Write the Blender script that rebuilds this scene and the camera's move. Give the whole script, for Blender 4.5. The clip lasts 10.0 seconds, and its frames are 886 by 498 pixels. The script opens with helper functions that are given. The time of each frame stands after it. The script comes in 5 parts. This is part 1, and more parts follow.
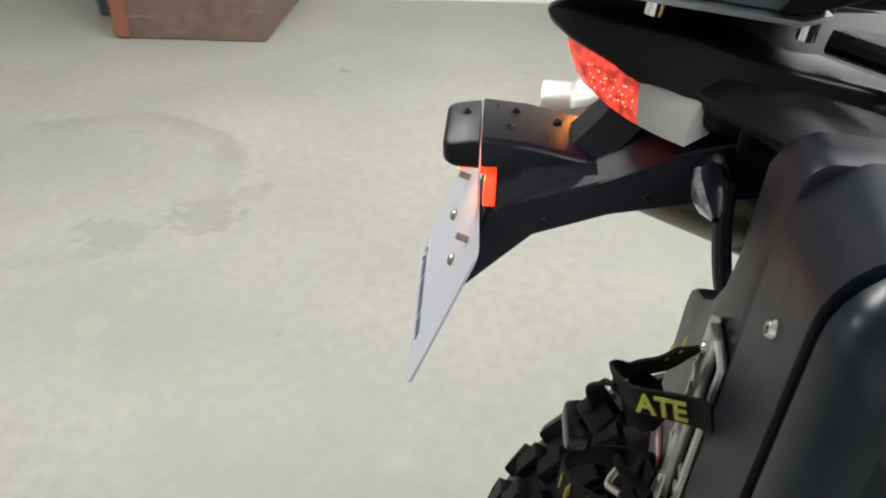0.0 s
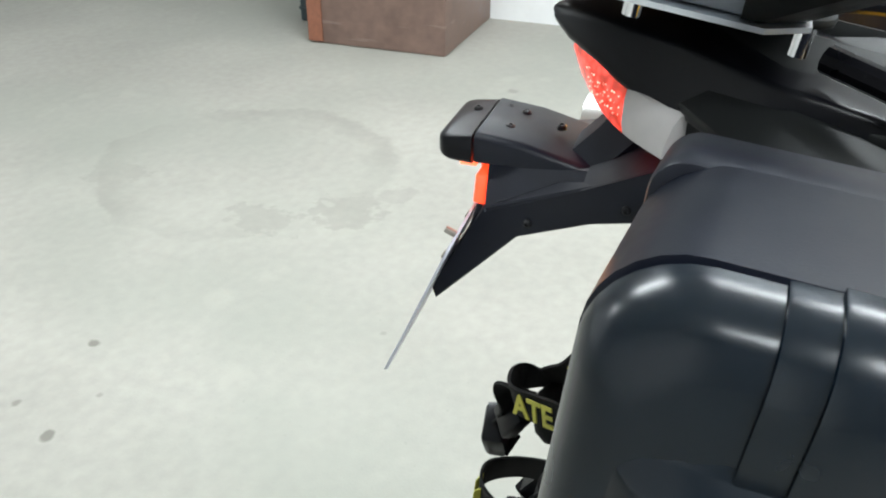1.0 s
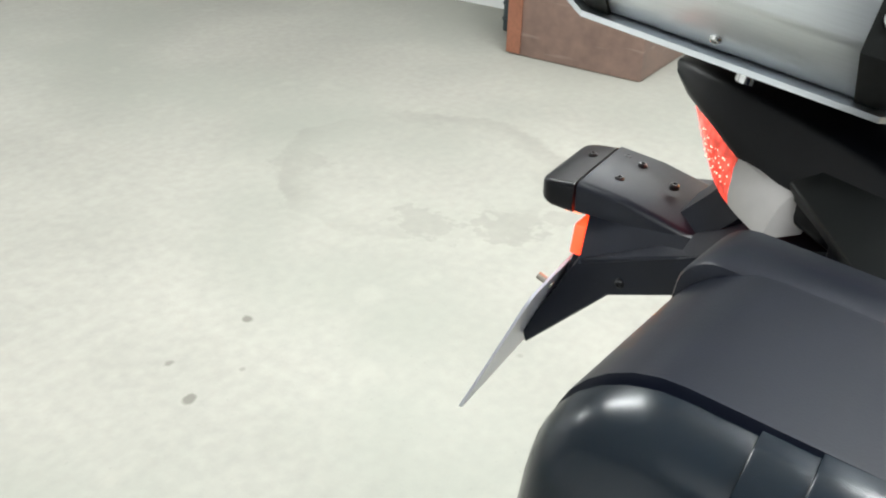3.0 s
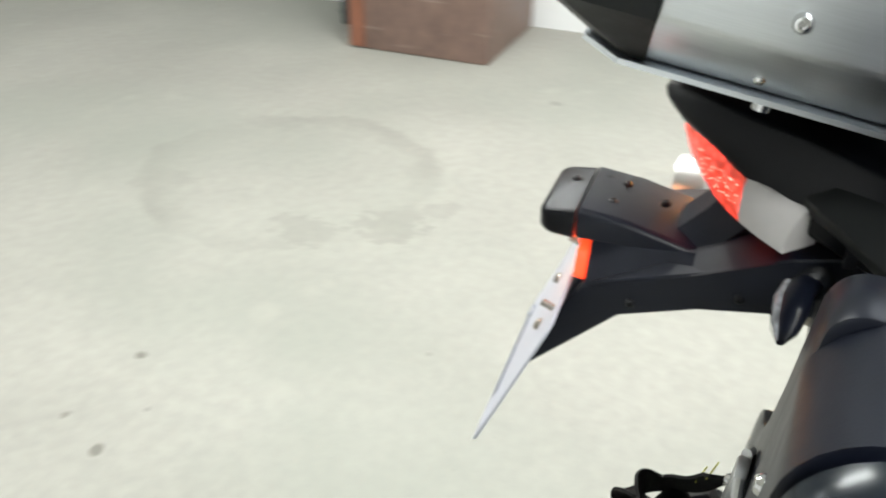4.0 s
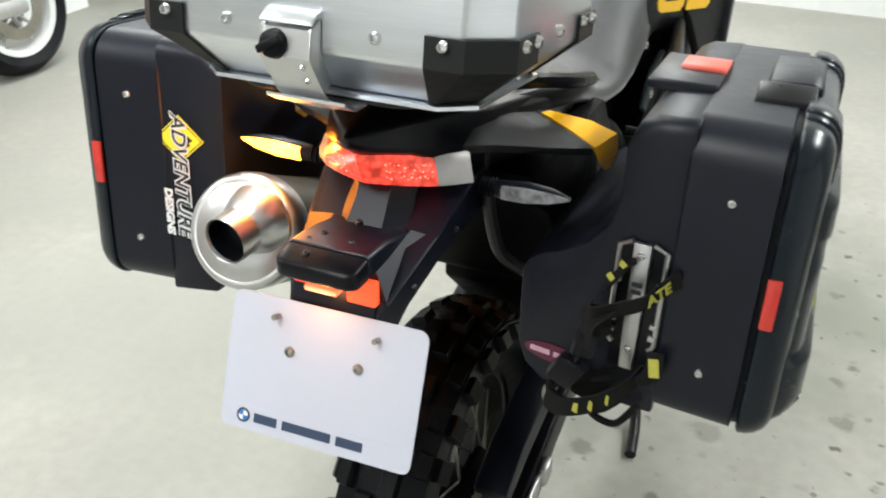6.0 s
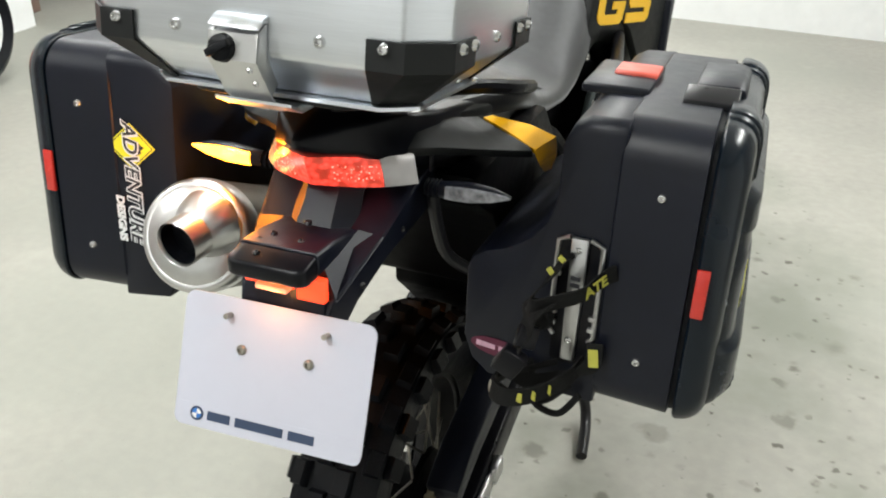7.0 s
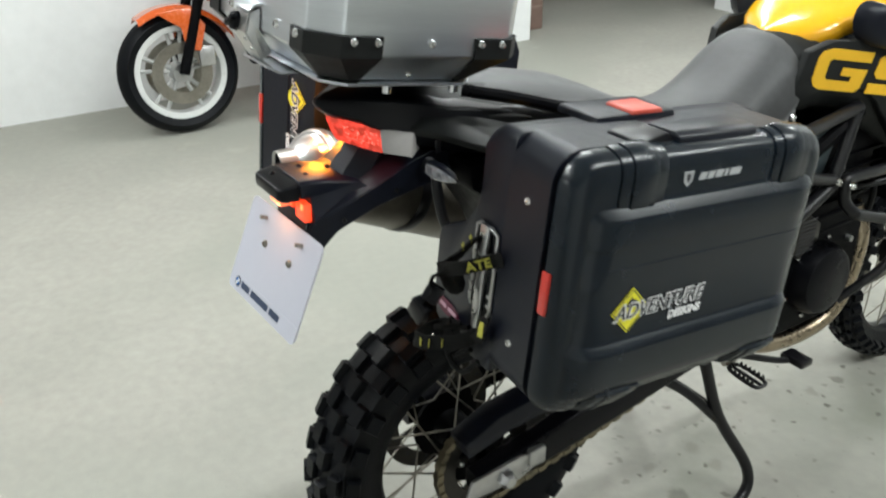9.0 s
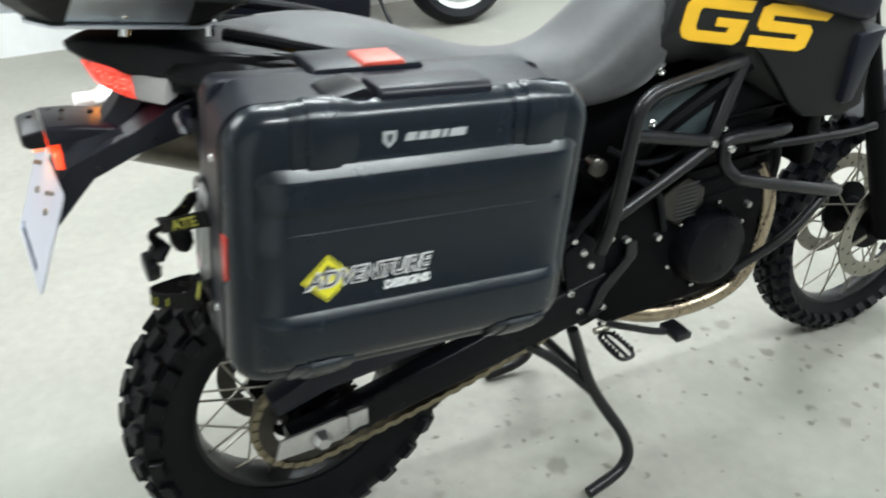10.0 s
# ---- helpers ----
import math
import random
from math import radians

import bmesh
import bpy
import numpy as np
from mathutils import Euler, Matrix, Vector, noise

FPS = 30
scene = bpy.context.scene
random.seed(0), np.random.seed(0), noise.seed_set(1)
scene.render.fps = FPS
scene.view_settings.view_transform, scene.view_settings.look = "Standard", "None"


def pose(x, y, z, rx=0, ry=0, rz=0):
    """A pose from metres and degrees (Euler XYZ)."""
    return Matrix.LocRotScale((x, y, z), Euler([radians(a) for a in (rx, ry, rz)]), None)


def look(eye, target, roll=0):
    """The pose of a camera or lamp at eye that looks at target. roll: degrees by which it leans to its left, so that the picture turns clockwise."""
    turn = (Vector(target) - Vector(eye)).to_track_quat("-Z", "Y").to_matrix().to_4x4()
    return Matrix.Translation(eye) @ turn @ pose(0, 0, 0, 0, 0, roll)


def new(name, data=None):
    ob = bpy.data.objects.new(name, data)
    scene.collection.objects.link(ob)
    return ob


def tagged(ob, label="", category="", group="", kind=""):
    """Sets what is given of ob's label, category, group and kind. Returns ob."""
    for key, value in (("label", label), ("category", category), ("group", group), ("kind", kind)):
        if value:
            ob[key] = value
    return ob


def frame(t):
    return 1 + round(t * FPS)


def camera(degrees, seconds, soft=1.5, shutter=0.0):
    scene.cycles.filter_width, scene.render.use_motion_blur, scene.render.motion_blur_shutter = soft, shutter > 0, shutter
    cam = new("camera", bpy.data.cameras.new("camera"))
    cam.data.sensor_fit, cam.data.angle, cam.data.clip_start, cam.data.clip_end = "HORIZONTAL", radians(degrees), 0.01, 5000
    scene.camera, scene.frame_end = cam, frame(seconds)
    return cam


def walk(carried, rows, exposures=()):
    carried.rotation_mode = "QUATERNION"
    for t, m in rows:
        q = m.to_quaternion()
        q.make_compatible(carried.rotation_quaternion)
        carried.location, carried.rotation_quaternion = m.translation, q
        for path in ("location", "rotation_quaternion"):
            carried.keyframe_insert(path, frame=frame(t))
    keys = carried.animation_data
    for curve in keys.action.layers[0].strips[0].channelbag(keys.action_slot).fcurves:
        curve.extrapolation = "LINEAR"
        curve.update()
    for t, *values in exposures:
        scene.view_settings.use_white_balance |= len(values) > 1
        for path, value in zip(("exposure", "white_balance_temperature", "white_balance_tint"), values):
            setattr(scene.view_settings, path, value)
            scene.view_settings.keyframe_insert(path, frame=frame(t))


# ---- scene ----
cam = camera(52.8, 10.0, soft=2.0, shutter=0.3)
PATH = [
    (0, (0.775, -0.257, 1.362), (-0.905, -0.442, 0.293), -0.6),
    (0.5, (0.77, -0.112, 1.343), (-0.873, -0.647, 0.336), -0.7),
    (1, (0.746, -0.072, 1.33), (-0.87, -0.676, 0.319), -0.1),
    (1.5, (0.739, -0.08, 1.336), (-0.876, -0.662, 0.311), -0.1),
    (2, (0.728, -0.061, 1.355), (-0.852, -0.657, 0.284), -0.6),
    (2.5, (0.718, -0.054, 1.359), (-0.854, -0.793, 0.368), 1.7),
    (2.7, (0.681, -0.011, 1.341), (-0.755, -0.983, 0.344), 1.5),
    (3.8, (0.697, -0.07, 1.374), (-0.765, -1.005, 0.38), 1.4),
    (4, (0.728, -0.153, 1.384), (-0.864, -0.799, 0.361), 0.8),
    (4.5, (0.711, -0.327, 1.414), (-1.024, -0.348, 0.42), 3.1),
    (5, (0.602, -0.53, 1.465), (-0.936, 0.105, 0.355), -0.2),
    (5.5, (0.494, -0.805, 1.482), (-0.606, 0.493, 0.431), -1.4),
    (6, (0.464, -0.993, 1.511), (-0.259, 0.563, 0.483), 0.2),
    (6.2, (0.475, -1.019, 1.51), (-0.213, 0.567, 0.504), 0.1),
    (7.3, (0.513, -1.031, 1.51), (-0.124, 0.586, 0.52), 1.1),
    (7.5, (0.535, -1.016, 1.508), (-0.143, 0.581, 0.514), 1.0),
    (7.9, (0.619, -0.932, 1.508), (-0.299, 0.564, 0.548), -0.4),
    (8, (0.717, -0.908, 1.513), (-0.338, 0.524, 0.599), -2.3),
    (8.5, (0.999, -0.801, 1.547), (-0.338, 0.367, 0.627), 1.2),
    (9, (1.219, -0.757, 1.544), (-0.3, 0.165, 0.628), -0.3),
    (9.5, (1.337, -0.617, 1.515), (-0.186, 0.198, 0.507), -0.7),
    (10, (1.379, -0.287, 1.527), (-0.175, 0.435, 0.495), -1.0),
]
walk(cam, [(t, look(eye, target, roll)) for t, eye, target, roll in PATH], exposures=[(0.0, -0.30, 6550, 12), (0.5, -0.10, 6450, 11), (1.0, 0.08, 6150, 9), (1.5, 0.06, 6100, 9), (2.0, 0.22, 6200, 10), (2.7, 0.24, 6350, 10), (3.8, 0.18, 6450, 9), (4.5, -0.06, 6500, 9), (5.0, -0.17, 6500, 9), (5.5, 0.02, 6600, 11), (6.2, -0.04, 6450, 10), (7.5, -0.14, 6700, 11), (8.5, -0.22, 6400, 8), (9.0, -0.34, 6400, 8), (9.5, -0.05, 6300, 8), (10.0, 0.09, 6200, 8)])

# ---- light ----
world = bpy.data.worlds.new("garage_world")
scene.world = world
world.use_nodes = True
world.node_tree.nodes["Background"].inputs[0].default_value = (0.8, 0.9, 1.0, 1)
world.node_tree.nodes["Background"].inputs[1].default_value = 0.02
LAMP_WATTS = 43
# Tubes out of view; several added only to brighten case tops, walls and aluminium.
LAMPS = [(1.4, 0.85), (1.4, 2.4), (-0.4, -1.5), (-0.65, 0.55), (-0.6, 3.9), (-0.6, -4.6), (-2.2, -1.2), (-2.1, 1.6), (-2.3, 3.3)]
for lx, ly in LAMPS:
    lamp = bpy.data.lights.new("added_tube_light", "AREA")
    lamp.shape, lamp.size, lamp.size_y = "RECTANGLE", 0.16, 1.2
    lamp.energy, lamp.color = LAMP_WATTS, (0.965, 1.0, 0.985)
    lo = new("added_tube_light", lamp)
    lo.location = (lx, ly, 2.56)


# ---- materials ----
def mat(name, col, rough=0.5, metal=0.0, var=0.15, scale=8.0, bump=0.0, bscale=120.0, spec=0.5, coat=0.0, rvar=0.1, stretch=(1, 1, 1), fine=60.0, sheen=0.0):
    """A procedural surface: colour and gloss vary at two scales, with fine relief."""
    m = bpy.data.materials.new(name)
    m.use_nodes = True
    nt = m.node_tree
    b = nt.nodes["Principled BSDF"]
    b.inputs["Metallic"].default_value = metal
    b.inputs["Specular IOR Level"].default_value = spec
    b.inputs["Coat Weight"].default_value = coat
    b.inputs["Coat Roughness"].default_value = 0.08
    b.inputs["Sheen Weight"].default_value, b.inputs["Sheen Roughness"].default_value = sheen, 0.35
    tc = nt.nodes.new("ShaderNodeTexCoord")
    mp = nt.nodes.new("ShaderNodeMapping")
    mp.inputs["Scale"].default_value = stretch
    nt.links.new(tc.outputs["Object"], mp.inputs[0])

    def noise_tex(sc, detail=4):
        n = nt.nodes.new("ShaderNodeTexNoise")
        n.inputs["Scale"].default_value, n.inputs["Detail"].default_value = sc, detail
        nt.links.new(mp.outputs[0], n.inputs["Vector"])
        return n
    n1, n2 = noise_tex(scale), noise_tex(fine)
    ad = nt.nodes.new("ShaderNodeMath")
    ad.operation = "ADD"
    nt.links.new(n1.outputs[0], ad.inputs[0])
    nt.links.new(n2.outputs[0], ad.inputs[1])
    rp = nt.nodes.new("ShaderNodeMapRange")
    rp.inputs[1].default_value, rp.inputs[2].default_value = 0.6, 1.4
    rp.inputs[3].default_value, rp.inputs[4].default_value = 1 - var, 1 + var
    nt.links.new(ad.outputs[0], rp.inputs[0])
    hs = nt.nodes.new("ShaderNodeHueSaturation")
    hs.inputs["Color"].default_value = (*col, 1)
    nt.links.new(rp.outputs[0], hs.inputs["Value"])
    nt.links.new(hs.outputs[0], b.inputs["Base Color"])
    rr = nt.nodes.new("ShaderNodeMapRange")
    rr.inputs[1].default_value, rr.inputs[2].default_value = 0.6, 1.4
    rr.inputs[3].default_value, rr.inputs[4].default_value = max(0.02, rough - rvar), min(1, rough + rvar)
    nt.links.new(ad.outputs[0], rr.inputs[0])
    nt.links.new(rr.outputs[0], b.inputs["Roughness"])
    if bump:
        n3 = noise_tex(bscale, 2)
        bp = nt.nodes.new("ShaderNodeBump")
        bp.inputs["Strength"].default_value, bp.inputs["Distance"].default_value = bump, 0.002
        nt.links.new(n3.outputs[0], bp.inputs["Height"])
        nt.links.new(bp.outputs[0], b.inputs["Normal"])
    return m


def glow(name, col, strength, base=(0.8, 0.1, 0.05)):
    m = mat(name, base, 0.15, var=0.05)
    b = m.node_tree.nodes["Principled BSDF"]
    b.inputs["Emission Color"].default_value = (*col, 1)
    b.inputs["Emission Strength"].default_value = strength
    return m


def floor_material():
    """Worn pale concrete: broad blotches, grit, a dried ring-shaped water mark and small oil spots."""
    m = mat("concrete_floor", (0.330, 0.320, 0.285), 0.72, var=0.15, scale=1.9, bump=0.16, bscale=140, fine=26)
    nt = m.node_tree
    b = nt.nodes["Principled BSDF"]
    base = b.inputs["Base Color"].links[0].from_socket
    tc = nt.nodes.new("ShaderNodeTexCoord")

    def put(sock, value):
        if isinstance(value, (int, float, tuple)):
            sock.default_value = value
        else:
            nt.links.new(value, sock)

    def math_node(op, a, c=0.0, d=0.0):
        n = nt.nodes.new("ShaderNodeMath")
        n.operation = op
        for i, v in enumerate((a, c, d)):
            put(n.inputs[i], v)
        return n.outputs[0]

    def noise(scale, detail=4, vec=None):
        n = nt.nodes.new("ShaderNodeTexNoise")
        n.inputs["Scale"].default_value, n.inputs["Detail"].default_value = scale, detail
        nt.links.new(vec or tc.outputs["Object"], n.inputs["Vector"])
        return n

    def ramp(v, lo, hi, out0=0.0, out1=1.0):
        n = nt.nodes.new("ShaderNodeMapRange")
        n.interpolation_type = "SMOOTHSTEP"
        put(n.inputs[0], v)
        for i, q in enumerate((lo, hi, out0, out1)):
            n.inputs[i + 1].default_value = q
        return n.outputs[0]

    def blend(fac, a, c):
        n = nt.nodes.new("ShaderNodeMix")
        n.data_type = "RGBA"
        put(n.inputs["Factor"], fac)
        put(n.inputs["A"], a)
        put(n.inputs["B"], c)
        return n.outputs["Result"]
    wob, wob2, wob3 = noise(3.2, 7).outputs[0], noise(11.0, 6).outputs[0], noise(38.0, 6).outputs[0]

    def away(cx, cy, sx, sy, wobble, small=False):
        """Distance from a centre, in shares of the two radii, with an uneven rim."""
        mp = nt.nodes.new("ShaderNodeMapping")
        mp.inputs["Location"].default_value = (-cx / sx, -cy / sy, 0)
        mp.inputs["Scale"].default_value = (1 / sx, 1 / sy, 0)
        nt.links.new(tc.outputs["Object"], mp.inputs[0])
        ln = nt.nodes.new("ShaderNodeVectorMath")
        ln.operation = "LENGTH"
        nt.links.new(mp.outputs[0], ln.inputs[0])
        jag = math_node("MULTIPLY_ADD", wob2 if small else wob, wobble, math_node("MULTIPLY_ADD", wob3 if small else wob2, wobble * 0.5, -0.75 * wobble))
        return math_node("ADD", ln.outputs["Value"], jag)
    # the ring: a crisp outer rim, fading inwards, broken here and there
    rim = away(-1.69, -1.72, 0.525, 0.525, 0.34)
    band = math_node("MULTIPLY", ramp(rim, 0.98, 1.03, 1.0, 0.0), ramp(rim, 0.74, 0.98, 0.12, 1.0))
    marks = [math_node("MULTIPLY", math_node("MULTIPLY", band, ramp(noise(2.6, 5).outputs[0], 0.34, 0.60, 0.25, 1.0)), 0.20)]
    for cx, cy, sx, sy, k in ((-1.35, -1.46, 0.10, 0.12, 0.17), (-1.49, -1.24, 0.10, 0.14, 0.19), (-1.66, -1.13, 0.09, 0.07, 0.13), (-1.47, -2.12, 0.10, 0.12, 0.12), (-2.06, -2.02, 0.06, 0.14, 0.10)):
        marks.append(ramp(away(cx, cy, sx, sy, 2.6, True), 0.70, 1.05, k, 0.0))
    # single dark spots
    for cx, cy, r, k in ((-0.638, -1.524, 0.016, 0.6), (-0.331, -1.393, 0.016, 0.6), (-0.48, -1.376, 0.012, 0.35), (-0.389, -1.537, 0.014, 0.45), (-2.713, -1.05, 0.028, 0.3), (-0.93, -0.86, 0.012, 0.25), (0.63, 1.12, 0.03, 0.45), (0.66, 0.95, 0.03, 0.45), (0.35, 0.78, 0.04, 0.35), (0.09, 0.60, 0.03, 0.5)):
        marks.append(ramp(away(cx, cy, r, r, 2.4, True), 0.4, 1.1, k, 0.0))
    # oily drips beside and under the machine, in clusters
    warp = nt.nodes.new("ShaderNodeVectorMath")
    warp.operation = "MULTIPLY_ADD"
    nt.links.new(noise(34.0, 5).outputs["Color"], warp.inputs[0])
    warp.inputs[1].default_value = (0.035, 0.035, 0.0)
    nt.links.new(tc.outputs["Object"], warp.inputs[2])
    near = ramp(away(0.30, 1.15, 0.62, 1.35, 0.6), 0.75, 1.15, 1.0, 0.0)
    for scale, least, size, k in ((5.0, 0.78, 1.0, 0.30), (13.0, 0.76, 1.3, 0.60), (30.0, 0.80, 1.7, 0.70)):
        vo = nt.nodes.new("ShaderNodeTexVoronoi")
        vo.voronoi_dimensions = "2D"
        vo.inputs["Scale"].default_value = scale
        nt.links.new(warp.outputs[0], vo.inputs["Vector"])
        sep = nt.nodes.new("ShaderNodeSeparateColor")
        nt.links.new(vo.outputs["Color"], sep.inputs[0])
        radius = math_node("MULTIPLY", math_node("SUBTRACT", sep.outputs[0], least), size)
        spot = ramp(math_node("SUBTRACT", vo.outputs["Distance"], radius), -0.16, 0.08, 1.0, 0.0)
        there = math_node("GREATER_THAN", sep.outputs[0], least)
        marks.append(math_node("MULTIPLY", math_node("MULTIPLY", spot, there), math_node("MULTIPLY", near, math_node("MULTIPLY", math_node("ADD", sep.outputs[1], 0.25), k))))
    # a grey-green smear of old grime where machines stand
    smear = math_node("MULTIPLY", ramp(noise(2.2, 7).outputs[0], 0.42, 0.66), ramp(away(0.35, 1.3, 0.75, 1.5, 0.7), 0.5, 1.2, 0.50, 0.0))
    total = marks[0]
    for k in marks[1:]:
        total = math_node("MAXIMUM", total, k)
    pale = blend(ramp(noise(0.7, 5).outputs[0], 0.40, 0.62, 0.0, 0.55), base, (0.262, 0.272, 0.236, 1))
    scuffed = blend(ramp(noise(5.0, 8).outputs[0], 0.60, 0.74, 0.0, 0.30), pale, (0.400, 0.386, 0.340, 1))
    grit = blend(ramp(noise(70.0, 3).outputs[0], 0.66, 0.78, 0.0, 0.22), scuffed, (0.17, 0.17, 0.15, 1))
    grimy = blend(smear, grit, (0.175, 0.190, 0.148, 1))
    nt.links.new(blend(total, grimy, (0.075, 0.068, 0.055, 1)), b.inputs["Base Color"])
    return m


M_FLOOR = floor_material()
M_WALL = mat("white_wall_paint", (0.80, 0.81, 0.81), 0.6, var=0.05, scale=1.5, bump=0.3, bscale=60, fine=14)
M_BROWN = mat("brown_paint", (0.20, 0.13, 0.105), 0.45, var=0.26, scale=3, bump=0.15, bscale=90, fine=20)
nt = M_BROWN.node_tree      # pale scuffs, drawn out along a slant
tco = nt.nodes.new("ShaderNodeTexCoord")
mpp = nt.nodes.new("ShaderNodeMapping")
mpp.inputs["Rotation"].default_value = (0.6, 0.0, 0.0)
mpp.inputs["Scale"].default_value = (3.0, 1.2, 16.0)
nt.links.new(tco.outputs["Object"], mpp.inputs[0])
scr = nt.nodes.new("ShaderNodeTexNoise")
scr.inputs["Scale"].default_value, scr.inputs["Detail"].default_value = 1.6, 5
nt.links.new(mpp.outputs[0], scr.inputs["Vector"])
lim = nt.nodes.new("ShaderNodeMapRange")
lim.inputs[1].default_value, lim.inputs[2].default_value, lim.inputs[3].default_value, lim.inputs[4].default_value = 0.63, 0.72, 0.0, 0.4
nt.links.new(scr.outputs[0], lim.inputs[0])
mxs = nt.nodes.new("ShaderNodeMix")
mxs.data_type = "RGBA"
bs = nt.nodes["Principled BSDF"]
nt.links.new(bs.inputs["Base Color"].links[0].from_socket, mxs.inputs["A"])
mxs.inputs["B"].default_value = (0.42, 0.36, 0.32, 1)
nt.links.new(lim.outputs[0], mxs.inputs["Factor"])
nt.links.new(mxs.outputs["Result"], bs.inputs["Base Color"])
M_RUST = mat("rust_red_paint", (0.24, 0.095, 0.055), 0.5, var=0.25, scale=4)
M_DARK = mat("dark_teal_plastic", (0.035, 0.05, 0.055), 0.6)
M_CEIL = mat("ceiling_white", (0.76, 0.76, 0.74), 0.8, var=0.1, scale=2)
# Dark grey for the unseen east wall, chosen to dim reflections.
M_DIMWALL = mat("added_dark_grey_wall", (0.20, 0.20, 0.185), 0.8, var=0.2, scale=1.2, bump=0.3, bscale=50)
M_BLACK = mat("black_textured_plastic", (0.0036, 0.0050, 0.0112), 0.40, var=0.25, scale=6, bump=0.05, bscale=900, rvar=0.05, spec=0.33)
M_SATIN = mat("satin_black_plastic", (0.0035, 0.0037, 0.0055), 0.30, var=0.2, scale=5, rvar=0.04, spec=0.22)
M_LID = mat("satin_black_case_lid", (0.0026, 0.0066, 0.0122), 0.25, var=0.2, scale=5, rvar=0.04, spec=0.42, fine=25)
M_TUBE = mat("black_painted_steel", (0.006, 0.006, 0.0075), 0.36, var=0.2, scale=10, spec=0.40)
M_RUBBER = mat("black_rubber", (0.0026, 0.0032, 0.0048), 0.45, var=0.5, scale=14, bump=0.3, bscale=200, spec=0.16)
M_ALU = mat("brushed_aluminium", (0.80, 0.83, 0.87), 0.33, metal=1.0, var=0.06, scale=3, rvar=0.05, stretch=(1, 1, 40), fine=30)
M_SILVER = mat("cast_silver", (0.55, 0.55, 0.55), 0.35, metal=1.0, var=0.12, scale=12)
M_CHROME = mat("polished_steel", (0.72, 0.72, 0.72), 0.13, metal=1.0, var=0.08, scale=14, rvar=0.05)
M_CONE = mat("satin_brushed_steel", (0.64, 0.64, 0.635), 0.34, metal=1.0, var=0.06, scale=10, rvar=0.02)
M_STEEL = mat("dull_steel", (0.33, 0.31, 0.27), 0.38, metal=1.0, var=0.2, scale=9)
M_GOLD = mat("golden_chain_steel", (0.27, 0.235, 0.165), 0.42, metal=1.0, var=0.3, scale=30)
M_GREASE = mat("oily_dark_steel", (0.07, 0.066, 0.06), 0.42, metal=1.0, var=0.3, scale=20)
M_PIPE = mat("heat_tinted_steel", (0.40, 0.33, 0.24), 0.3, metal=1.0, var=0.2, scale=9)
M_PLATE = mat("white_enamel", (0.52, 0.53, 0.61), 0.32, var=0.015, scale=4, rvar=0.01)
M_GREYLENS = mat("smoked_clear_lens", (0.44, 0.42, 0.41), 0.22, var=0.05, scale=30, coat=0.3, rvar=0.03)
M_CLEAR = mat("clear_lens", (0.26, 0.265, 0.29), 0.10, var=0.8, scale=90, coat=0.8)
M_REDGLOW = glow("lit_red_lens", (1.0, 0.055, 0.04), 1.5)
nt = M_REDGLOW.node_tree      # the facets inside the lens break its glow up
vor = nt.nodes.new("ShaderNodeTexVoronoi")
vor.inputs["Scale"].default_value = 130
tco = nt.nodes.new("ShaderNodeTexCoord")
nt.links.new(tco.outputs["Object"], vor.inputs["Vector"])
mrg = nt.nodes.new("ShaderNodeMapRange")
mrg.inputs[1].default_value, mrg.inputs[2].default_value, mrg.inputs[3].default_value, mrg.inputs[4].default_value = 0.1, 0.75, 1.9, 0.22
nt.links.new(vor.outputs["Distance"], mrg.inputs[0])
nt.links.new(mrg.outputs[0], nt.nodes["Principled BSDF"].inputs["Emission Strength"])
M_REDDOT = glow("lit_red_diode", (1.0, 0.24, 0.17), 3.5)
# Reflector's glow is put in as emission; it holds no bulb.
M_REFLGLOW = glow("orange_red_reflector_emission", (1.0, 0.06, 0.012), 1.5)
M_PLATELAMP = glow("lit_plate_lamp", (1.0, 0.16, 0.03), 1.3, (0.9, 0.6, 0.45))
M_MUFFLER = mat("heat_browned_steel", (0.15, 0.135, 0.11), 0.42, metal=1.0, var=0.25, scale=7)
M_AMBER = glow("lit_amber_lens", (1.0, 0.27, 0.016), 24.0, (0.9, 0.35, 0.02))
M_REFL = mat("red_reflector", (0.55, 0.03, 0.02), 0.2, var=0.1, scale=60, coat=0.6)
M_REDTAB = mat("red_plastic", (0.62, 0.09, 0.06), 0.45, var=0.08)
M_YELLOW = mat("yellow_paint", (0.80, 0.40, 0.01), 0.22, var=0.05, scale=4, coat=0.5)
M_GSYEL = mat("yellow_decal", (0.80, 0.46, 0.02), 0.45, var=0.06)
M_SEAT = mat("grey_black_vinyl", (0.050, 0.051, 0.053), 0.52, var=0.3, scale=5, bump=0.08, bscale=350, spec=0.4, sheen=0.25)
M_TANK = mat("matt_black_paint", (0.009, 0.010, 0.010), 0.5, var=0.15, scale=4, spec=0.25)
M_STICK = mat("lemon_sticker", (0.80, 0.74, 0.03), 0.4, var=0.04)
M_WHITE = mat("white_sticker", (0.75, 0.75, 0.75), 0.4, var=0.04)
M_INK = mat("black_ink", (0.02, 0.02, 0.025), 0.45)
M_PRINT = mat("grey_white_print", (0.42, 0.43, 0.44), 0.45, var=0.1)
M_NAVY = mat("navy_ink", (0.03, 0.05, 0.10), 0.45)
M_BLUE = mat("blue_ink", (0.03, 0.15, 0.45), 0.45)
M_PINK = mat("pink_print", (0.55, 0.33, 0.42), 0.45, var=0.2, scale=90)
M_CRIMSON = mat("crimson_sticker", (0.09, 0.008, 0.03), 0.45)
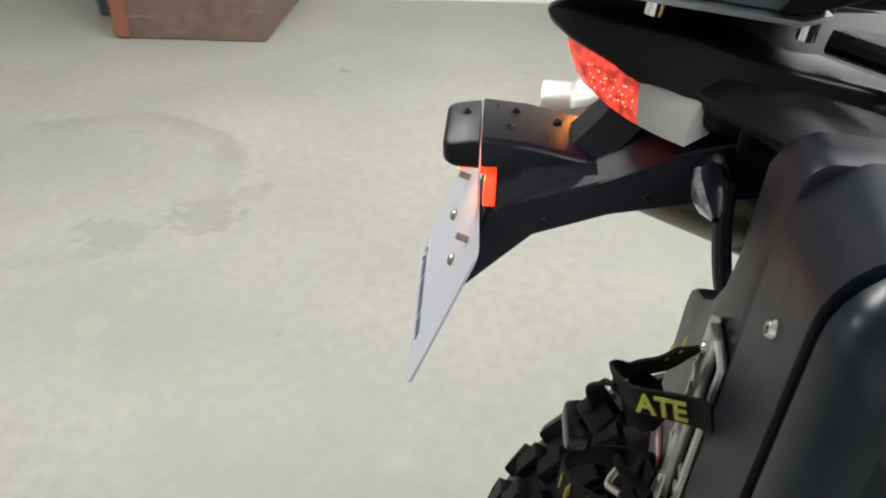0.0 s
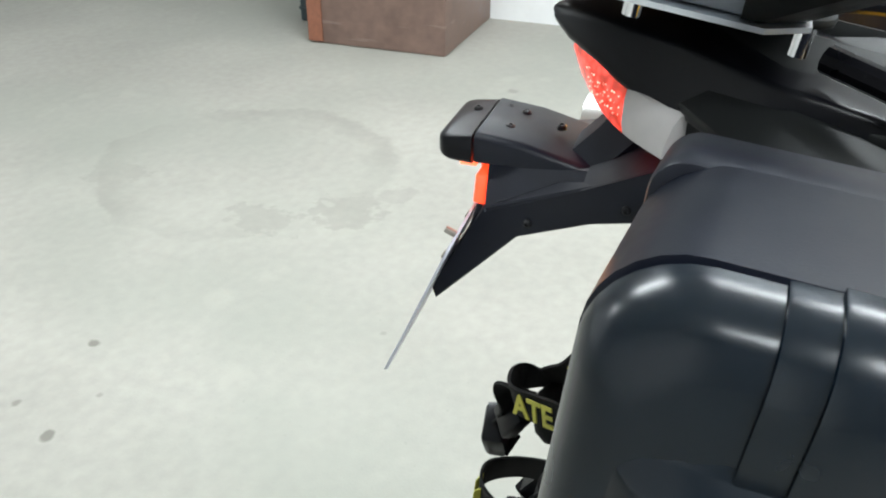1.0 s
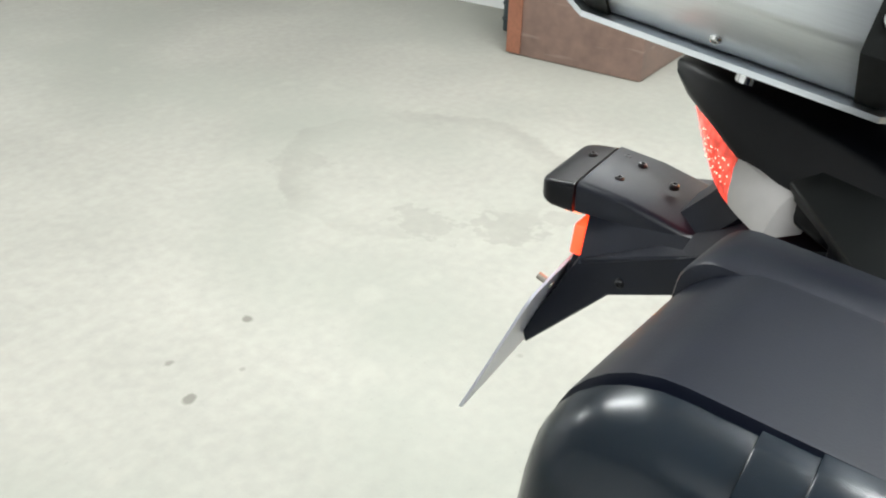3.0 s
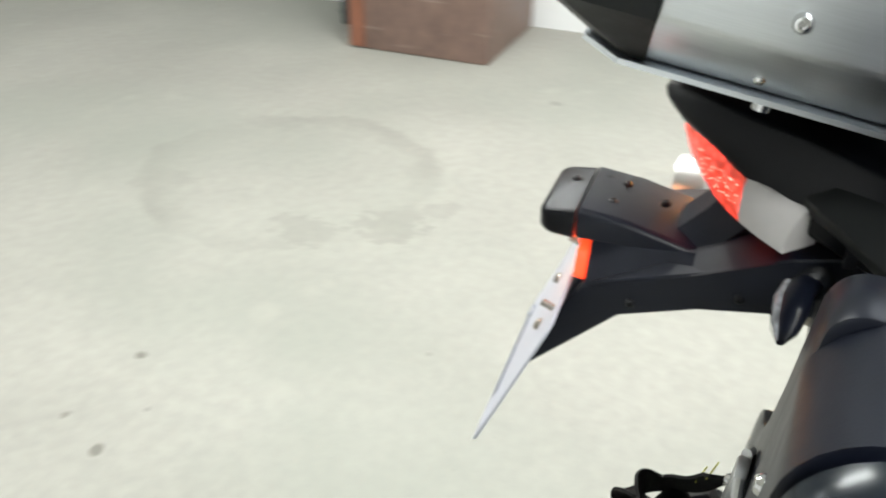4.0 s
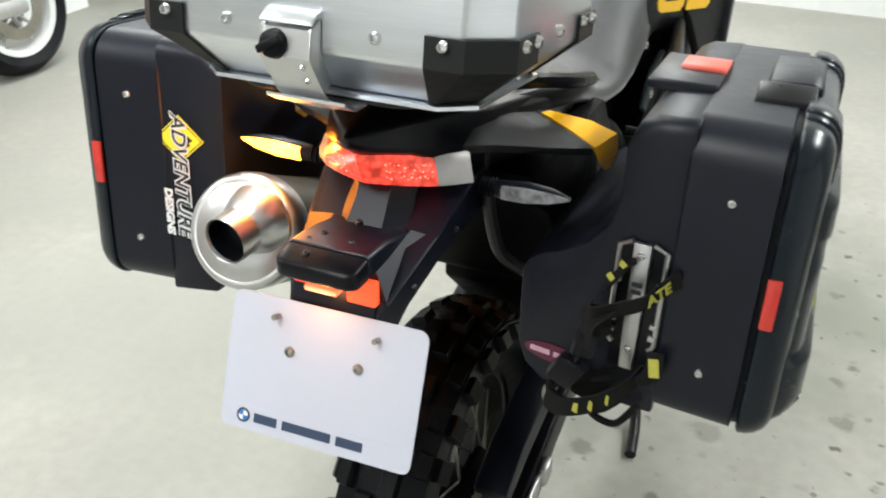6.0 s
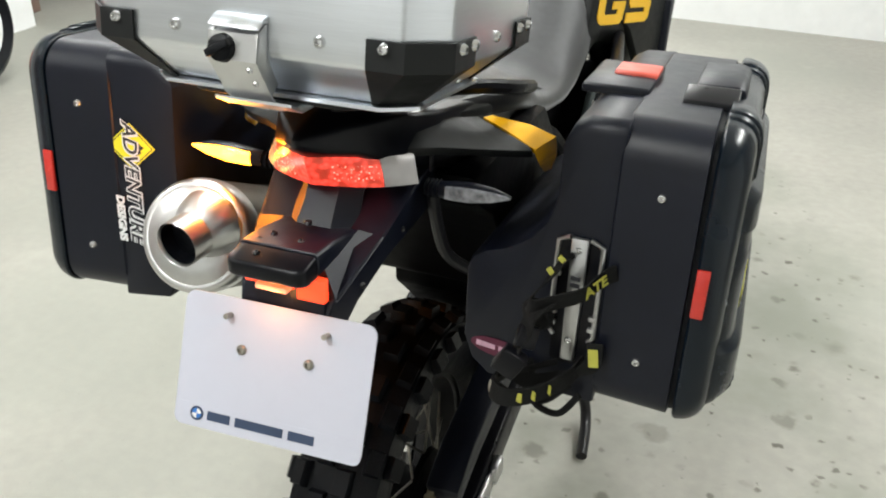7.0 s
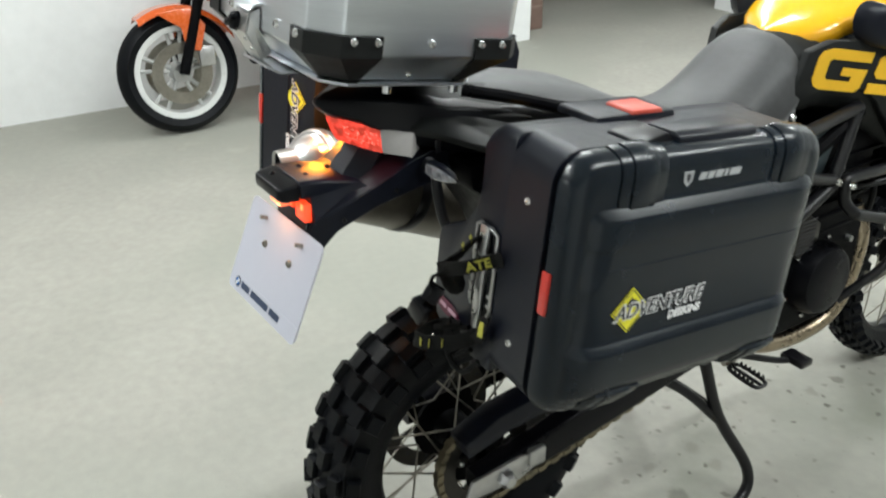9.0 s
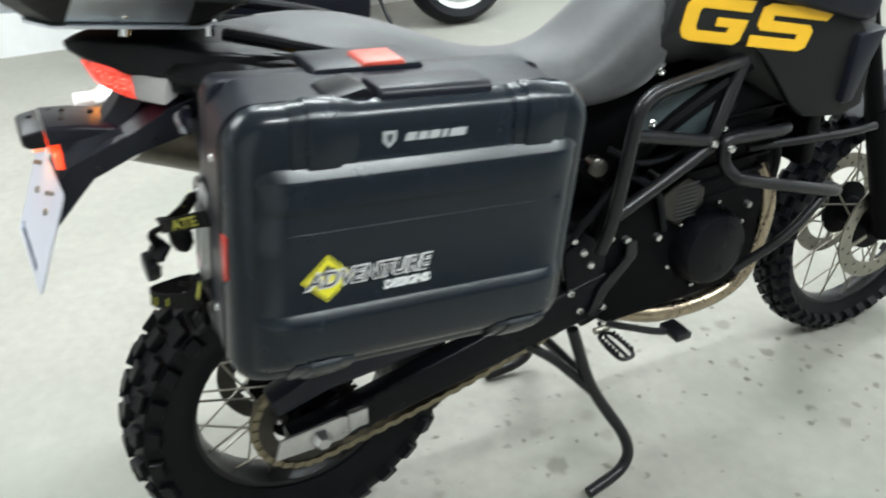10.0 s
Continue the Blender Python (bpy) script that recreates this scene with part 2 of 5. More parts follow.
M_WEB = mat("black_webbing", (0.007, 0.007, 0.007), 0.8, var=0.3, scale=30, bump=0.5, bscale=1200, spec=0.2)
M_WEBTEXT = mat("yellow_woven_letters", (0.42, 0.40, 0.06), 0.7, var=0.15)
M_ORANGE = mat("orange_paint", (0.62, 0.11, 0.02), 0.25, var=0.06, scale=4, coat=0.6)
M_RIM = mat("silver_white_rim_paint", (0.60, 0.61, 0.60), 0.35, var=0.06)
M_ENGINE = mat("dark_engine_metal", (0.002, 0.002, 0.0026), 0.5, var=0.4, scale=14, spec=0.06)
M_COVER = mat("black_engine_cover", (0.0035, 0.0035, 0.005), 0.33, var=0.2, scale=10, spec=0.13)


# ---- building blocks ----
def B():
    return bmesh.new()


def finish(name, bm, material, angle=35):
    bmesh.ops.recalc_face_normals(bm, faces=bm.faces)
    me = bpy.data.meshes.new(name)
    bm.to_mesh(me)
    bm.free()
    me.polygons.foreach_set("use_smooth", [True] * len(me.polygons))
    me.set_sharp_from_angle(angle=radians(angle))
    me.materials.append(material)
    return me


def part(name, bm, material, parent, label="", angle=35):
    ob = new(name, finish(name, bm, material, angle))
    ob.parent = parent
    if label:
        tagged(ob, label)
    return ob


def share(ob, parent, m):
    """Another part on the same mesh, at the pose m under parent."""
    o = new(ob.name.split(".")[0], ob.data)
    o.parent = parent
    o.matrix_basis = m
    return o


def thing(name, m, label, category, group="", kind=""):
    ob = new(name)
    ob.empty_display_size = 0.05
    ob.matrix_basis = m
    return tagged(ob, label, category, group, kind)


def structure(name, bm, material, label, category, angle=35):
    ob = new(name, finish(name, bm, material, angle))
    return tagged(ob, label, category, kind="structure")


def bevel(bm, off, seg=2, angle=25, edges=None):
    es = edges if edges is not None else [e for e in bm.edges if len(e.link_faces) == 2 and e.calc_face_angle(0) > radians(angle)]
    if es and off > 0:
        bmesh.ops.bevel(bm, geom=es, offset=off, segments=seg, profile=0.5, affect="EDGES", clamp_overlap=True)
    return bm


def join(bm, other, m=None):
    """Adds the other bmesh to bm, moved by m, and frees it."""
    if m is not None:
        bmesh.ops.transform(other, matrix=m, verts=other.verts)
    me = bpy.data.meshes.new("tmp")
    other.to_mesh(me)
    other.free()
    bm.from_mesh(me)
    bpy.data.meshes.remove(me)
    return bm


def box(x0, x1, y0, y1, z0, z1, bev=0.0, seg=2):
    bm = B()
    bmesh.ops.create_cube(bm, size=1.0, matrix=Matrix.LocRotScale(((x0 + x1) / 2, (y0 + y1) / 2, (z0 + z1) / 2), None, (abs(x1 - x0), abs(y1 - y0), abs(z1 - z0))))
    return bevel(bm, bev, seg)


def prism(pts, axis, a, b, bev=0.0, seg=2):
    """Extrudes a flat outline along x, y or z from a to b. Outlines are (y, z), (x, z) or (x, y)."""
    bm = B()
    put = {"x": lambda p, h: (h, p[0], p[1]), "y": lambda p, h: (p[0], h, p[1]), "z": lambda p, h: (p[0], p[1], h)}[axis]
    lo = [bm.verts.new(put(p, a)) for p in pts]
    hi = [bm.verts.new(put(p, b)) for p in pts]
    bm.faces.new(lo)
    bm.faces.new(hi[::-1])
    for i in range(len(pts)):
        j = (i + 1) % len(pts)
        bm.faces.new((lo[i], hi[i], hi[j], lo[j]))
    bmesh.ops.recalc_face_normals(bm, faces=bm.faces)
    return bevel(bm, bev, seg)


def loft(rings, cap=True):
    """Skins equal rings of points, one after another."""
    bm = B()
    vs = [[bm.verts.new(p) for p in r] for r in rings]
    n = len(vs[0])
    for a, b in zip(vs, vs[1:]):
        for i in range(n):
            j = (i + 1) % n
            bm.faces.new((a[i], a[j], b[j], b[i]))
    if cap:
        bm.faces.new(vs[0][::-1])
        bm.faces.new(vs[-1])
    bmesh.ops.recalc_face_normals(bm, faces=bm.faces)
    return bm


def rrect(u0, u1, v0, v1, r, k=5):
    """A rounded rectangle's outline."""
    out = []
    for cu, cv, a0 in ((u1 - r, v1 - r, 0), (u0 + r, v1 - r, 90), (u0 + r, v0 + r, 180), (u1 - r, v0 + r, 270)):
        for i in range(k + 1):
            a = radians(a0 + 90 * i / k)
            out.append((cu + r * math.cos(a), cv + r * math.sin(a)))
    return out


def smooth_path(pts, n=8):
    """Points along a rounded way through pts."""
    p = [Vector(q) for q in pts]
    p = [2 * p[0] - p[1]] + p + [2 * p[-1] - p[-2]]
    out = []
    for i in range(1, len(p) - 2):
        for k in range(n):
            t = k / n
            a, b, c, d = p[i - 1], p[i], p[i + 1], p[i + 2]
            out.append(0.5 * (2 * b + (c - a) * t + (2 * a - 5 * b + 4 * c - d) * t * t + (3 * b - a - 3 * c + d) * t ** 3))
    out.append(p[-2])
    return out


def tube(pts, r, seg=10, smooth=0, r1=None):
    """A round bar along a path; smooth > 0 rounds the path's corners."""
    path = smooth_path(pts, smooth) if smooth else [Vector(q) for q in pts]
    rings = []
    side = None
    for i, q in enumerate(path):
        d = (path[min(i + 1, len(path) - 1)] - path[max(i - 1, 0)]).normalized()
        if side is None:
            side = d.cross(Vector((0, 0, 1)) if abs(d.z) < 0.9 else Vector((1, 0, 0))).normalized()
        else:
            side = (side - d * side.dot(d)).normalized()
        up = d.cross(side)
        rad = r if r1 is None else r + (r1 - r) * i / (len(path) - 1)
        rings.append([q + rad * (math.cos(2 * math.pi * k / seg) * side + math.sin(2 * math.pi * k / seg) * up) for k in range(seg)])
    return loft(rings)


def ribbon(pts, width, thick, across, smooth=8):
    """A flat band along a path; across: the way its width runs, at its start and end."""
    path = smooth_path(pts, smooth)
    rings = []
    n = len(path) - 1
    for i, q in enumerate(path):
        d = (path[min(i + 1, n)] - path[max(i - 1, 0)]).normalized()
        w = Vector(across[0]).lerp(Vector(across[1]), i / n)
        w = (w - d * w.dot(d)).normalized()
        h = d.cross(w)
        rings.append([q + w * width / 2 + h * thick / 2, q - w * width / 2 + h * thick / 2, q - w * width / 2 - h * thick / 2, q + w * width / 2 - h * thick / 2])
    return loft(rings)


def lathe(profile, m=None, seg=40):
    """Turns an open or closed outline of (radius, height) round z, then moves it by m."""
    bm = B()
    rows = []
    for r, h in profile:
        if r < 1e-5:
            rows.append([bm.verts.new((0, 0, h))])
        else:
            rows.append([bm.verts.new((r * math.cos(2 * math.pi * k / seg), r * math.sin(2 * math.pi * k / seg), h)) for k in range(seg)])
    for a, b in zip(rows, rows[1:]):
        for k in range(seg):
            j = (k + 1) % seg
            q = [a[k % len(a)], a[j % len(a)], b[j % len(b)], b[k % len(b)]]
            q = list(dict.fromkeys(q))
            if len(q) > 2:
                bm.faces.new(q)
    bmesh.ops.recalc_face_normals(bm, faces=bm.faces)
    if m is not None:
        bmesh.ops.transform(bm, matrix=m, verts=bm.verts)
    return bm


AX_X = pose(0, 0, 0, 0, 90, 0)    # turns the lathe's axis from z to x


def aim(at, way, spin=0):
    """The pose whose z axis points along way."""
    return Matrix.Translation(at) @ Vector(way).to_track_quat("Z", "Y").to_matrix().to_4x4() @ pose(0, 0, 0, 0, 0, spin)


def bolt(r=0.006, h=0.004):
    """A domed screw head with a hexagonal socket, axis z."""
    return lathe([(0, h * 0.45), (r * 0.42, h * 0.45), (r * 0.45, h), (r * 0.7, h * 0.95), (r, h * 0.4), (r, -0.002), (0, -0.002)], seg=12)


def lettering(text, size, depth=0.0006, shear=0.0, bold=0.0, width=None):
    """Raised letters in the xy plane, centred."""
    cu = bpy.data.curves.new("letters", "FONT")
    cu.body, cu.size, cu.extrude, cu.shear, cu.offset = text, size, depth, shear, bold
    cu.align_x, cu.align_y = "CENTER", "CENTER"
    cu.resolution_u = 3
    ob = bpy.data.objects.new("letters", cu)
    scene.collection.objects.link(ob)
    me = bpy.data.meshes.new_from_object(ob.evaluated_get(bpy.context.evaluated_depsgraph_get()))
    bpy.data.objects.remove(ob)
    bm = B()
    bm.from_mesh(me)
    bpy.data.meshes.remove(me)
    if width:
        xs = [v.co.x for v in bm.verts]
        k = width / (max(xs) - min(xs))
        for v in bm.verts:
            v.co.x *= k
    return bm


def moved(bm, m):
    bmesh.ops.transform(bm, matrix=m, verts=bm.verts)
    return bm


def mirror_x(bm):
    for v in bm.verts:
        v.co.x = -v.co.x
    bmesh.ops.reverse_faces(bm, faces=bm.faces)
    return bm


# ---- the garage ----
XL, YF, XR, YB, H = -3.72, 4.76, 2.6, -5.8, 2.75
structure("floor", box(-6.5, XR + 0.2, YB - 0.2, 8.2, -0.2, 0.0), M_FLOOR, "pale worn concrete floor with faint water marks", "floor")
structure("ceiling", box(-6.5, XR + 0.2, YB - 0.2, 8.2, H, H + 0.2), M_CEIL, "plain grey concrete ceiling", "ceiling")
structure("wall_west", box(XL - 0.2, XL, YB, 2.95, 0, H), M_WALL, "white painted block wall of a garage", "wall")
structure("wall_north", box(-3.74, XR, YF, YF + 0.2, 0, H), M_WALL, "white painted end wall of a garage", "wall")
structure("wall_east_1", box(XR, XR + 0.2, YB, -0.2, 0, H), M_WALL, "white painted side wall of a garage", "wall")
# Unseen dark wall, added so that right-facing surfaces have something dark to reflect.
structure("wall_east_added", box(XR, XR + 0.2, -0.2, YF + 0.2, 0, H), M_DIMWALL, "unseen dark grey side wall, added to darken reflections", "wall")
# Out of view; kept white so the aluminium rear face reflects bright.
structure("wall_south_unseen", box(-6.5, XR, YB - 0.2, YB, 0, H), M_WALL, "unseen white back wall, added to brighten reflections in aluminium", "wall")
structure("wall_recess", box(-6.5, -6.3, 2.95, 8.2, 0, H), M_DARK, "dark far wall of a side bay", "wall")
structure("wall_recess_end", box(-6.3, -3.74, 7.9, 8.1, 0, H), M_DARK, "dark end wall of a side bay", "wall")


def pillar(name, x0, x1, y0, y1):
    bm = box(x0, x1, y0, y1, 0.0, H, 0.012, 2)
    ob = structure(name, bm, M_BROWN, "brown painted concrete pillar with scuff marks", "pillar")
    part("corner_guard", prism([(x1 - 0.03, y0 - 0.006), (x1 + 0.006, y0 - 0.006), (x1 + 0.006, y0 + 0.07), (x1 + 0.001, y0 + 0.07), (x1 + 0.001, y0 - 0.001), (x1 - 0.03, y0 - 0.001)], "z", 0.012, 1.2), M_RUST, ob, "rusty red corner strip")
    return ob


pillar("pillar_1", XL + 0.002, -3.03, -2.17, -1.47)
pillar("pillar_2", -4.7, -3.93, 2.95, 3.22)

# Unseen fixtures to go with the added lamps.
for lx, ly in LAMPS:
    fx = thing("unseen_ceiling_light", pose(lx, ly, H), "unseen white twin-tube ceiling light, added to light the garage", "light", "ceiling lights")
    part("housing", prism([(-0.05, 0), (0.05, 0), (0.09, -0.07), (-0.09, -0.07)], "y", -0.65, 0.65, 0.004), M_WALL, fx)
    for sx in (-0.05, 0.05):
        part("tube", moved(lathe([(0, -0.6), (0.014, -0.6), (0.014, 0.6), (0, 0.6)], seg=10), pose(sx, 0, -0.088, 90)), glow("lit_tube", (0.96, 1.0, 0.98), 6.0, (0.9, 0.9, 0.9)), fx)

# ---- the motorcycle ----
ROOT = Matrix.Translation((0, -0.1, 0)) @ pose(0, 0, 0, 0, 0, 2.05) @ Matrix.Translation((0, 0.1, 0))   # its own axes: y ahead, x to its right
bike = thing("motorcycle", ROOT, "black and yellow adventure motorcycle on its centre stand", "motorcycle")


def wheel(name, at, radius, width, rim_r, knobs, spokes, label):
    """A spoked wheel with a knobbly tyre; the part itself is the hub."""
    hub = part(name, lathe([(0.014, -0.08), (0.03, -0.08), (0.034, -0.06), (0.075, -0.055), (0.078, -0.045), (0.04, -0.035), (0.036, 0), (0.04, 0.035), (0.078, 0.045), (0.075, 0.055), (0.034, 0.06), (0.03, 0.08), (0.014, 0.08)], AX_X, 24), M_ENGINE, bike, label)
    hub.matrix_basis = pose(*at)
    w = width / 2
    depth = radius - rim_r
    prof = [(rim_r - 0.004, -w * 0.62), (rim_r + depth * 0.25, -w * 0.88), (rim_r + depth * 0.55, -w * 0.97), (rim_r + depth * 0.78, -w * 0.86),
            (radius - 0.016, -w * 0.5), (radius - 0.011, 0), (radius - 0.016, w * 0.5), (rim_r + depth * 0.78, w * 0.86), (rim_r + depth * 0.55, w * 0.97),
            (rim_r + depth * 0.25, w * 0.88), (rim_r - 0.004, w * 0.62)]
    ty = lathe(prof, AX_X, 64)
    part("tyre", ty, M_RUBBER, hub, "worn knobbly black tyre", 30)
    pitch = 2 * math.pi / knobs
    cells = [(-0.22, 0.0, 0.18, 0.28, 0.0), (0.22, 0.5, 0.18, 0.28, 0.0), (-0.66, 0.5, 0.17, 0.27, 24.0), (0.66, 0.0, 0.17, 0.27, -24.0), (-0.93, 0.5, 0.05, 0.24, 62.0), (0.93, 0.0, 0.05, 0.24, -62.0)]
    rnd = random.Random(5)
    for cx, ph, hw, hl, tilt in cells:
        lx, ly, lz = (hw * w if abs(cx) < 0.9 else 0.014), hl * pitch * radius, 0.0135
        rr = radius - 0.012 - (abs(cx) ** 2.2) * depth * 0.20 - (0.012 if abs(cx) > 0.9 else 0)
        first = None
        for i in range(knobs):
            m = Matrix.Rotation((i + ph) * pitch + rnd.uniform(-0.006, 0.006), 4, "X") @ Matrix.Translation((cx * w, 0, rr + rnd.uniform(-0.0015, 0.001))) @ Matrix.Rotation(radians(-tilt), 4, "Y")
            if first is None:
                kb = loft([[(sx * lx * k, sy * ly * k, z) for sx, sy in ((-1, -1), (1, -1), (1, 1), (-1, 1))] for z, k in ((-lz, 1.0), (lz * 0.8, 0.90), (lz, 0.82))])
                first = part("tread_knob", kb, M_RUBBER, hub, "", 30)
                first.matrix_basis = m
            else:
                share(first, hub, m)
    part("rim", lathe([(rim_r + 0.004, -w * 0.66), (rim_r + 0.004, -w * 0.58), (rim_r - 0.012, -w * 0.5), (rim_r - 0.018, -w * 0.2), (rim_r - 0.02, 0), (rim_r - 0.018, w * 0.2), (rim_r - 0.012, w * 0.5), (rim_r + 0.004, w * 0.58), (rim_r + 0.004, w * 0.66)], AX_X, 64), M_TUBE, hub, "black wheel rim")
    first = None
    for i in range(spokes):
        a = 2 * math.pi * i / spokes
        side = -1 if i % 2 else 1
        lean = radians(38) * (1 if (i // 2) % 2 else -1)
        p0 = Vector((side * 0.048, 0.07 * math.sin(a + lean), 0.07 * math.cos(a + lean)))
        p1 = Vector((side * 0.012, (rim_r - 0.016) * math.sin(a), (rim_r - 0.016) * math.cos(a)))
        m = aim(p0, p1 - p0)
        if first is None:
            first = part("spoke", lathe([(0, 0), (0.0022, 0), (0.0022, (p1 - p0).length), (0, (p1 - p0).length)], seg=6), M_STEEL, hub)
            first.matrix_basis = m
        else:
            share(first, hub, m)
    return hub


def disc(hub, x, r, hole_rows):
    bm = lathe([(r * 0.72, -0.0025), (r, -0.0025), (r, 0.0025), (r * 0.72, 0.0025), (r * 0.72, -0.0025)], seg=48)
    for k in range(5):
        join(bm, box(r * 0.35, r * 0.75, -0.006, 0.006, -0.002, 0.002), pose(0, 0, 0, 0, 0, 72 * k))
    d = part("brake_disc", moved(bm, Matrix.Translation((x, 0, 0)) @ AX_X), M_GREASE if hole_rows < 26 else M_STEEL, hub, "drilled steel brake disc")
    dots = B()
    for k in range(hole_rows):
        a = 2 * math.pi * k / hole_rows
        rr = r * (0.80 if k % 2 else 0.92)
        join(dots, lathe([(0, -0.0031), (0.0045, -0.0031), (0.0045, 0.0031), (0, 0.0031)], Matrix.Translation((x, rr * math.sin(a), rr * math.cos(a))) @ AX_X, 8))
    tagged(part("drill_holes", dots, M_INK, hub), "ring of small drilled holes", kind="stuff")
    return d


RW = (0.0, 0.02, 0.372)
rear = wheel("rear_wheel", RW, 0.328, 0.150, 0.212, 27, 32, "spoked rear wheel with a knobbly tyre")
disc(rear, -0.085, 0.13, 24)
FW = (0.0, 1.625, 0.343)
front = wheel("front_wheel", FW, 0.343, 0.092, 0.268, 40, 32, "spoked front wheel with a knobbly tyre")
disc(front, 0.075, 0.15, 28)
disc(front, -0.075, 0.15, 28)
# sprocket and chain
sp = lathe([(0.072, -0.004), (0.102, -0.004), (0.102, 0.004), (0.072, 0.004), (0.072, -0.004)], Matrix.Translation((0.092, 0, 0)) @ AX_X, 42)
for k in range(42):
    a = 2 * math.pi * k / 42
    join(sp, box(-0.003, 0.003, -0.003, 0.003, 0, 0.009), Matrix.Translation((0.092, 0, 0)) @ Matrix.Rotation(a, 4, "X") @ Matrix.Translation((0, 0, 0.100)))
for k in range(5):
    join(sp, box(-0.003, 0.003, -0.010, 0.010, 0.045, 0.076), Matrix.Translation((0.092, 0, 0)) @ Matrix.Rotation(2 * math.pi * k / 5, 4, "X"))
part("sprocket", sp, M_GREASE, rear, "rear sprocket")
for k in range(5):
    a = 2 * math.pi * k / 5
    part("sprocket_bolt", moved(bolt(0.007, 0.006), aim((0.097, 0.062 * math.sin(a), 0.062 * math.cos(a)), (1, 0, 0))), M_CHROME, rear)
ch = B()
loop = []
cy, cz, fr = 0.60, 0.43 - RW[2], 0.038
for k in range(31):
    a = radians(92 + 6.2 * k)
    loop.append(Vector((0.092, 0.109 * math.cos(a), 0.109 * math.sin(a))))
n = 34
end = Vector((0.092, cy, cz - fr))
for k in range(1, n):
    loop.append(loop[30].lerp(end, k / n) - Vector((0, 0, 0.012 * math.sin(math.pi * k / n))))
top0 = Vector((0.092, cy, cz + fr))
for k in range(n):
    loop.append(top0.lerp(loop[0], k / n))
for i, q in enumerate(loop):
    d = loop[(i + 1) % len(loop)] - q
    if d.length > 0.05:
        continue
    m = Matrix.Translation(q + d / 2) @ Matrix.Rotation(math.atan2(d.z, d.y), 4, "X")
    wd = 0.009 if i % 2 else 0.006
    join(ch, box(-wd, wd, -d.length * 0.55, d.length * 0.55, -0.0065, 0.0065))
    bmesh.ops.transform(ch, matrix=m, verts=ch.verts[-8:])
part("drive_chain", ch, M_GOLD, rear, "golden drive chain")

# swingarm, axle and chain guard
arm = B()
for s in (1, -1):
    join(arm, loft([[(s * (0.128 + u), y, z + v) for u, v in rrect(-0.022, 0.022, -h, h, 0.008, 3)] for y, z, h in ((-0.035, 0.368, 0.022), (0.05, 0.372, 0.034), (0.30, 0.415, 0.040), (0.58, 0.47, 0.048), (0.66, 0.485, 0.05))]))
join(arm, box(-0.13, 0.13, 0.36, 0.46, 0.38, 0.47, 0.015))
part("swingarm", arm, M_COVER, bike, "black swingarm")
ax = prism([(-0.07, 0.352), (-0.055, 0.395), (0.06, 0.405), (0.105, 0.395), (0.11, 0.372), (0.06, 0.35)], "x", 0.150, 0.158, 0.003)
axp = part("axle_plate", ax, M_SILVER, bike, "silver axle adjuster plate")
part("axle_nut", moved(lathe([(0, 0), (0.019, 0), (0.019, 0.012), (0.012, 0.022), (0, 0.022)], seg=6), aim((0.158, 0.02, 0.374), (1, 0, 0))), M_SILVER, axp)
part("adjuster_block", box(0.150, 0.166, 0.075, 0.115, 0.372, 0.412, 0.005), M_SILVER, axp)
part("chain_guard", prism([(-0.06, 0.47), (0.02, 0.505), (0.20, 0.525), (0.50, 0.545), (0.50, 0.505), (0.22, 0.475), (0.05, 0.46), (-0.05, 0.435)], "x", 0.083, 0.140, 0.006), M_BLACK, bike, "black plastic chain guard")
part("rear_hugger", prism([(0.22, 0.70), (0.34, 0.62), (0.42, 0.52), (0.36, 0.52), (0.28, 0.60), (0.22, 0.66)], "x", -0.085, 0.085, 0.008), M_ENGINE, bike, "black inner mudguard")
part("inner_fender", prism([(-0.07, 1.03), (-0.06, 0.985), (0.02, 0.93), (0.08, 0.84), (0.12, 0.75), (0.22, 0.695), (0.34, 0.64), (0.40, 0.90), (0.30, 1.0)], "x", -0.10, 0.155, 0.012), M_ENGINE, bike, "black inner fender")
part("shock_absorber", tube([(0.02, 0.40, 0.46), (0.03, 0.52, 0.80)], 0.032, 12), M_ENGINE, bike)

# centre stand
stand = B()
for s in (1, -1):
    join(stand, tube([(s * 0.13, 0.60, 0.40), (s * 0.16, 0.64, 0.25), (s * 0.205, 0.715, 0.10), (s * 0.222, 0.70, 0.035), (s * 0.235, 0.60, 0.013)], 0.0135, 12, 6))
    join(stand, tube([(s * 0.09, 0.50, 0.375), (s * 0.12, 0.57, 0.32), (s * 0.165, 0.645, 0.235)], 0.011, 10, 5))
join(stand, tube([(-0.15, 0.63, 0.27), (0.15, 0.63, 0.27)], 0.012, 10))
part("centre_stand", stand, M_TUBE, bike, "black tubular centre stand, folded down")

# engine, frame and footrests
eng = B()
join(eng, loft([[(x, a, b) for a, b in rrect(0.60 + abs(x) * 0.25, 1.12 - abs(x) * 0.3, 0.40, 0.68, 0.06, 4)] for x in (-0.17, -0.15, 0.0, 0.12, 0.145)]))
join(eng, prism([(0.80, 0.62), (1.03, 0.60), (1.10, 0.86), (0.88, 0.90)], "x", -0.14, 0.14, 0.02))
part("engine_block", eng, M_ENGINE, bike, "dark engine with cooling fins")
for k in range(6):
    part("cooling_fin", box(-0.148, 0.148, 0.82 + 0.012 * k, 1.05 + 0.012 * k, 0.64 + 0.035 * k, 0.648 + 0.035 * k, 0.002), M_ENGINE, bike)
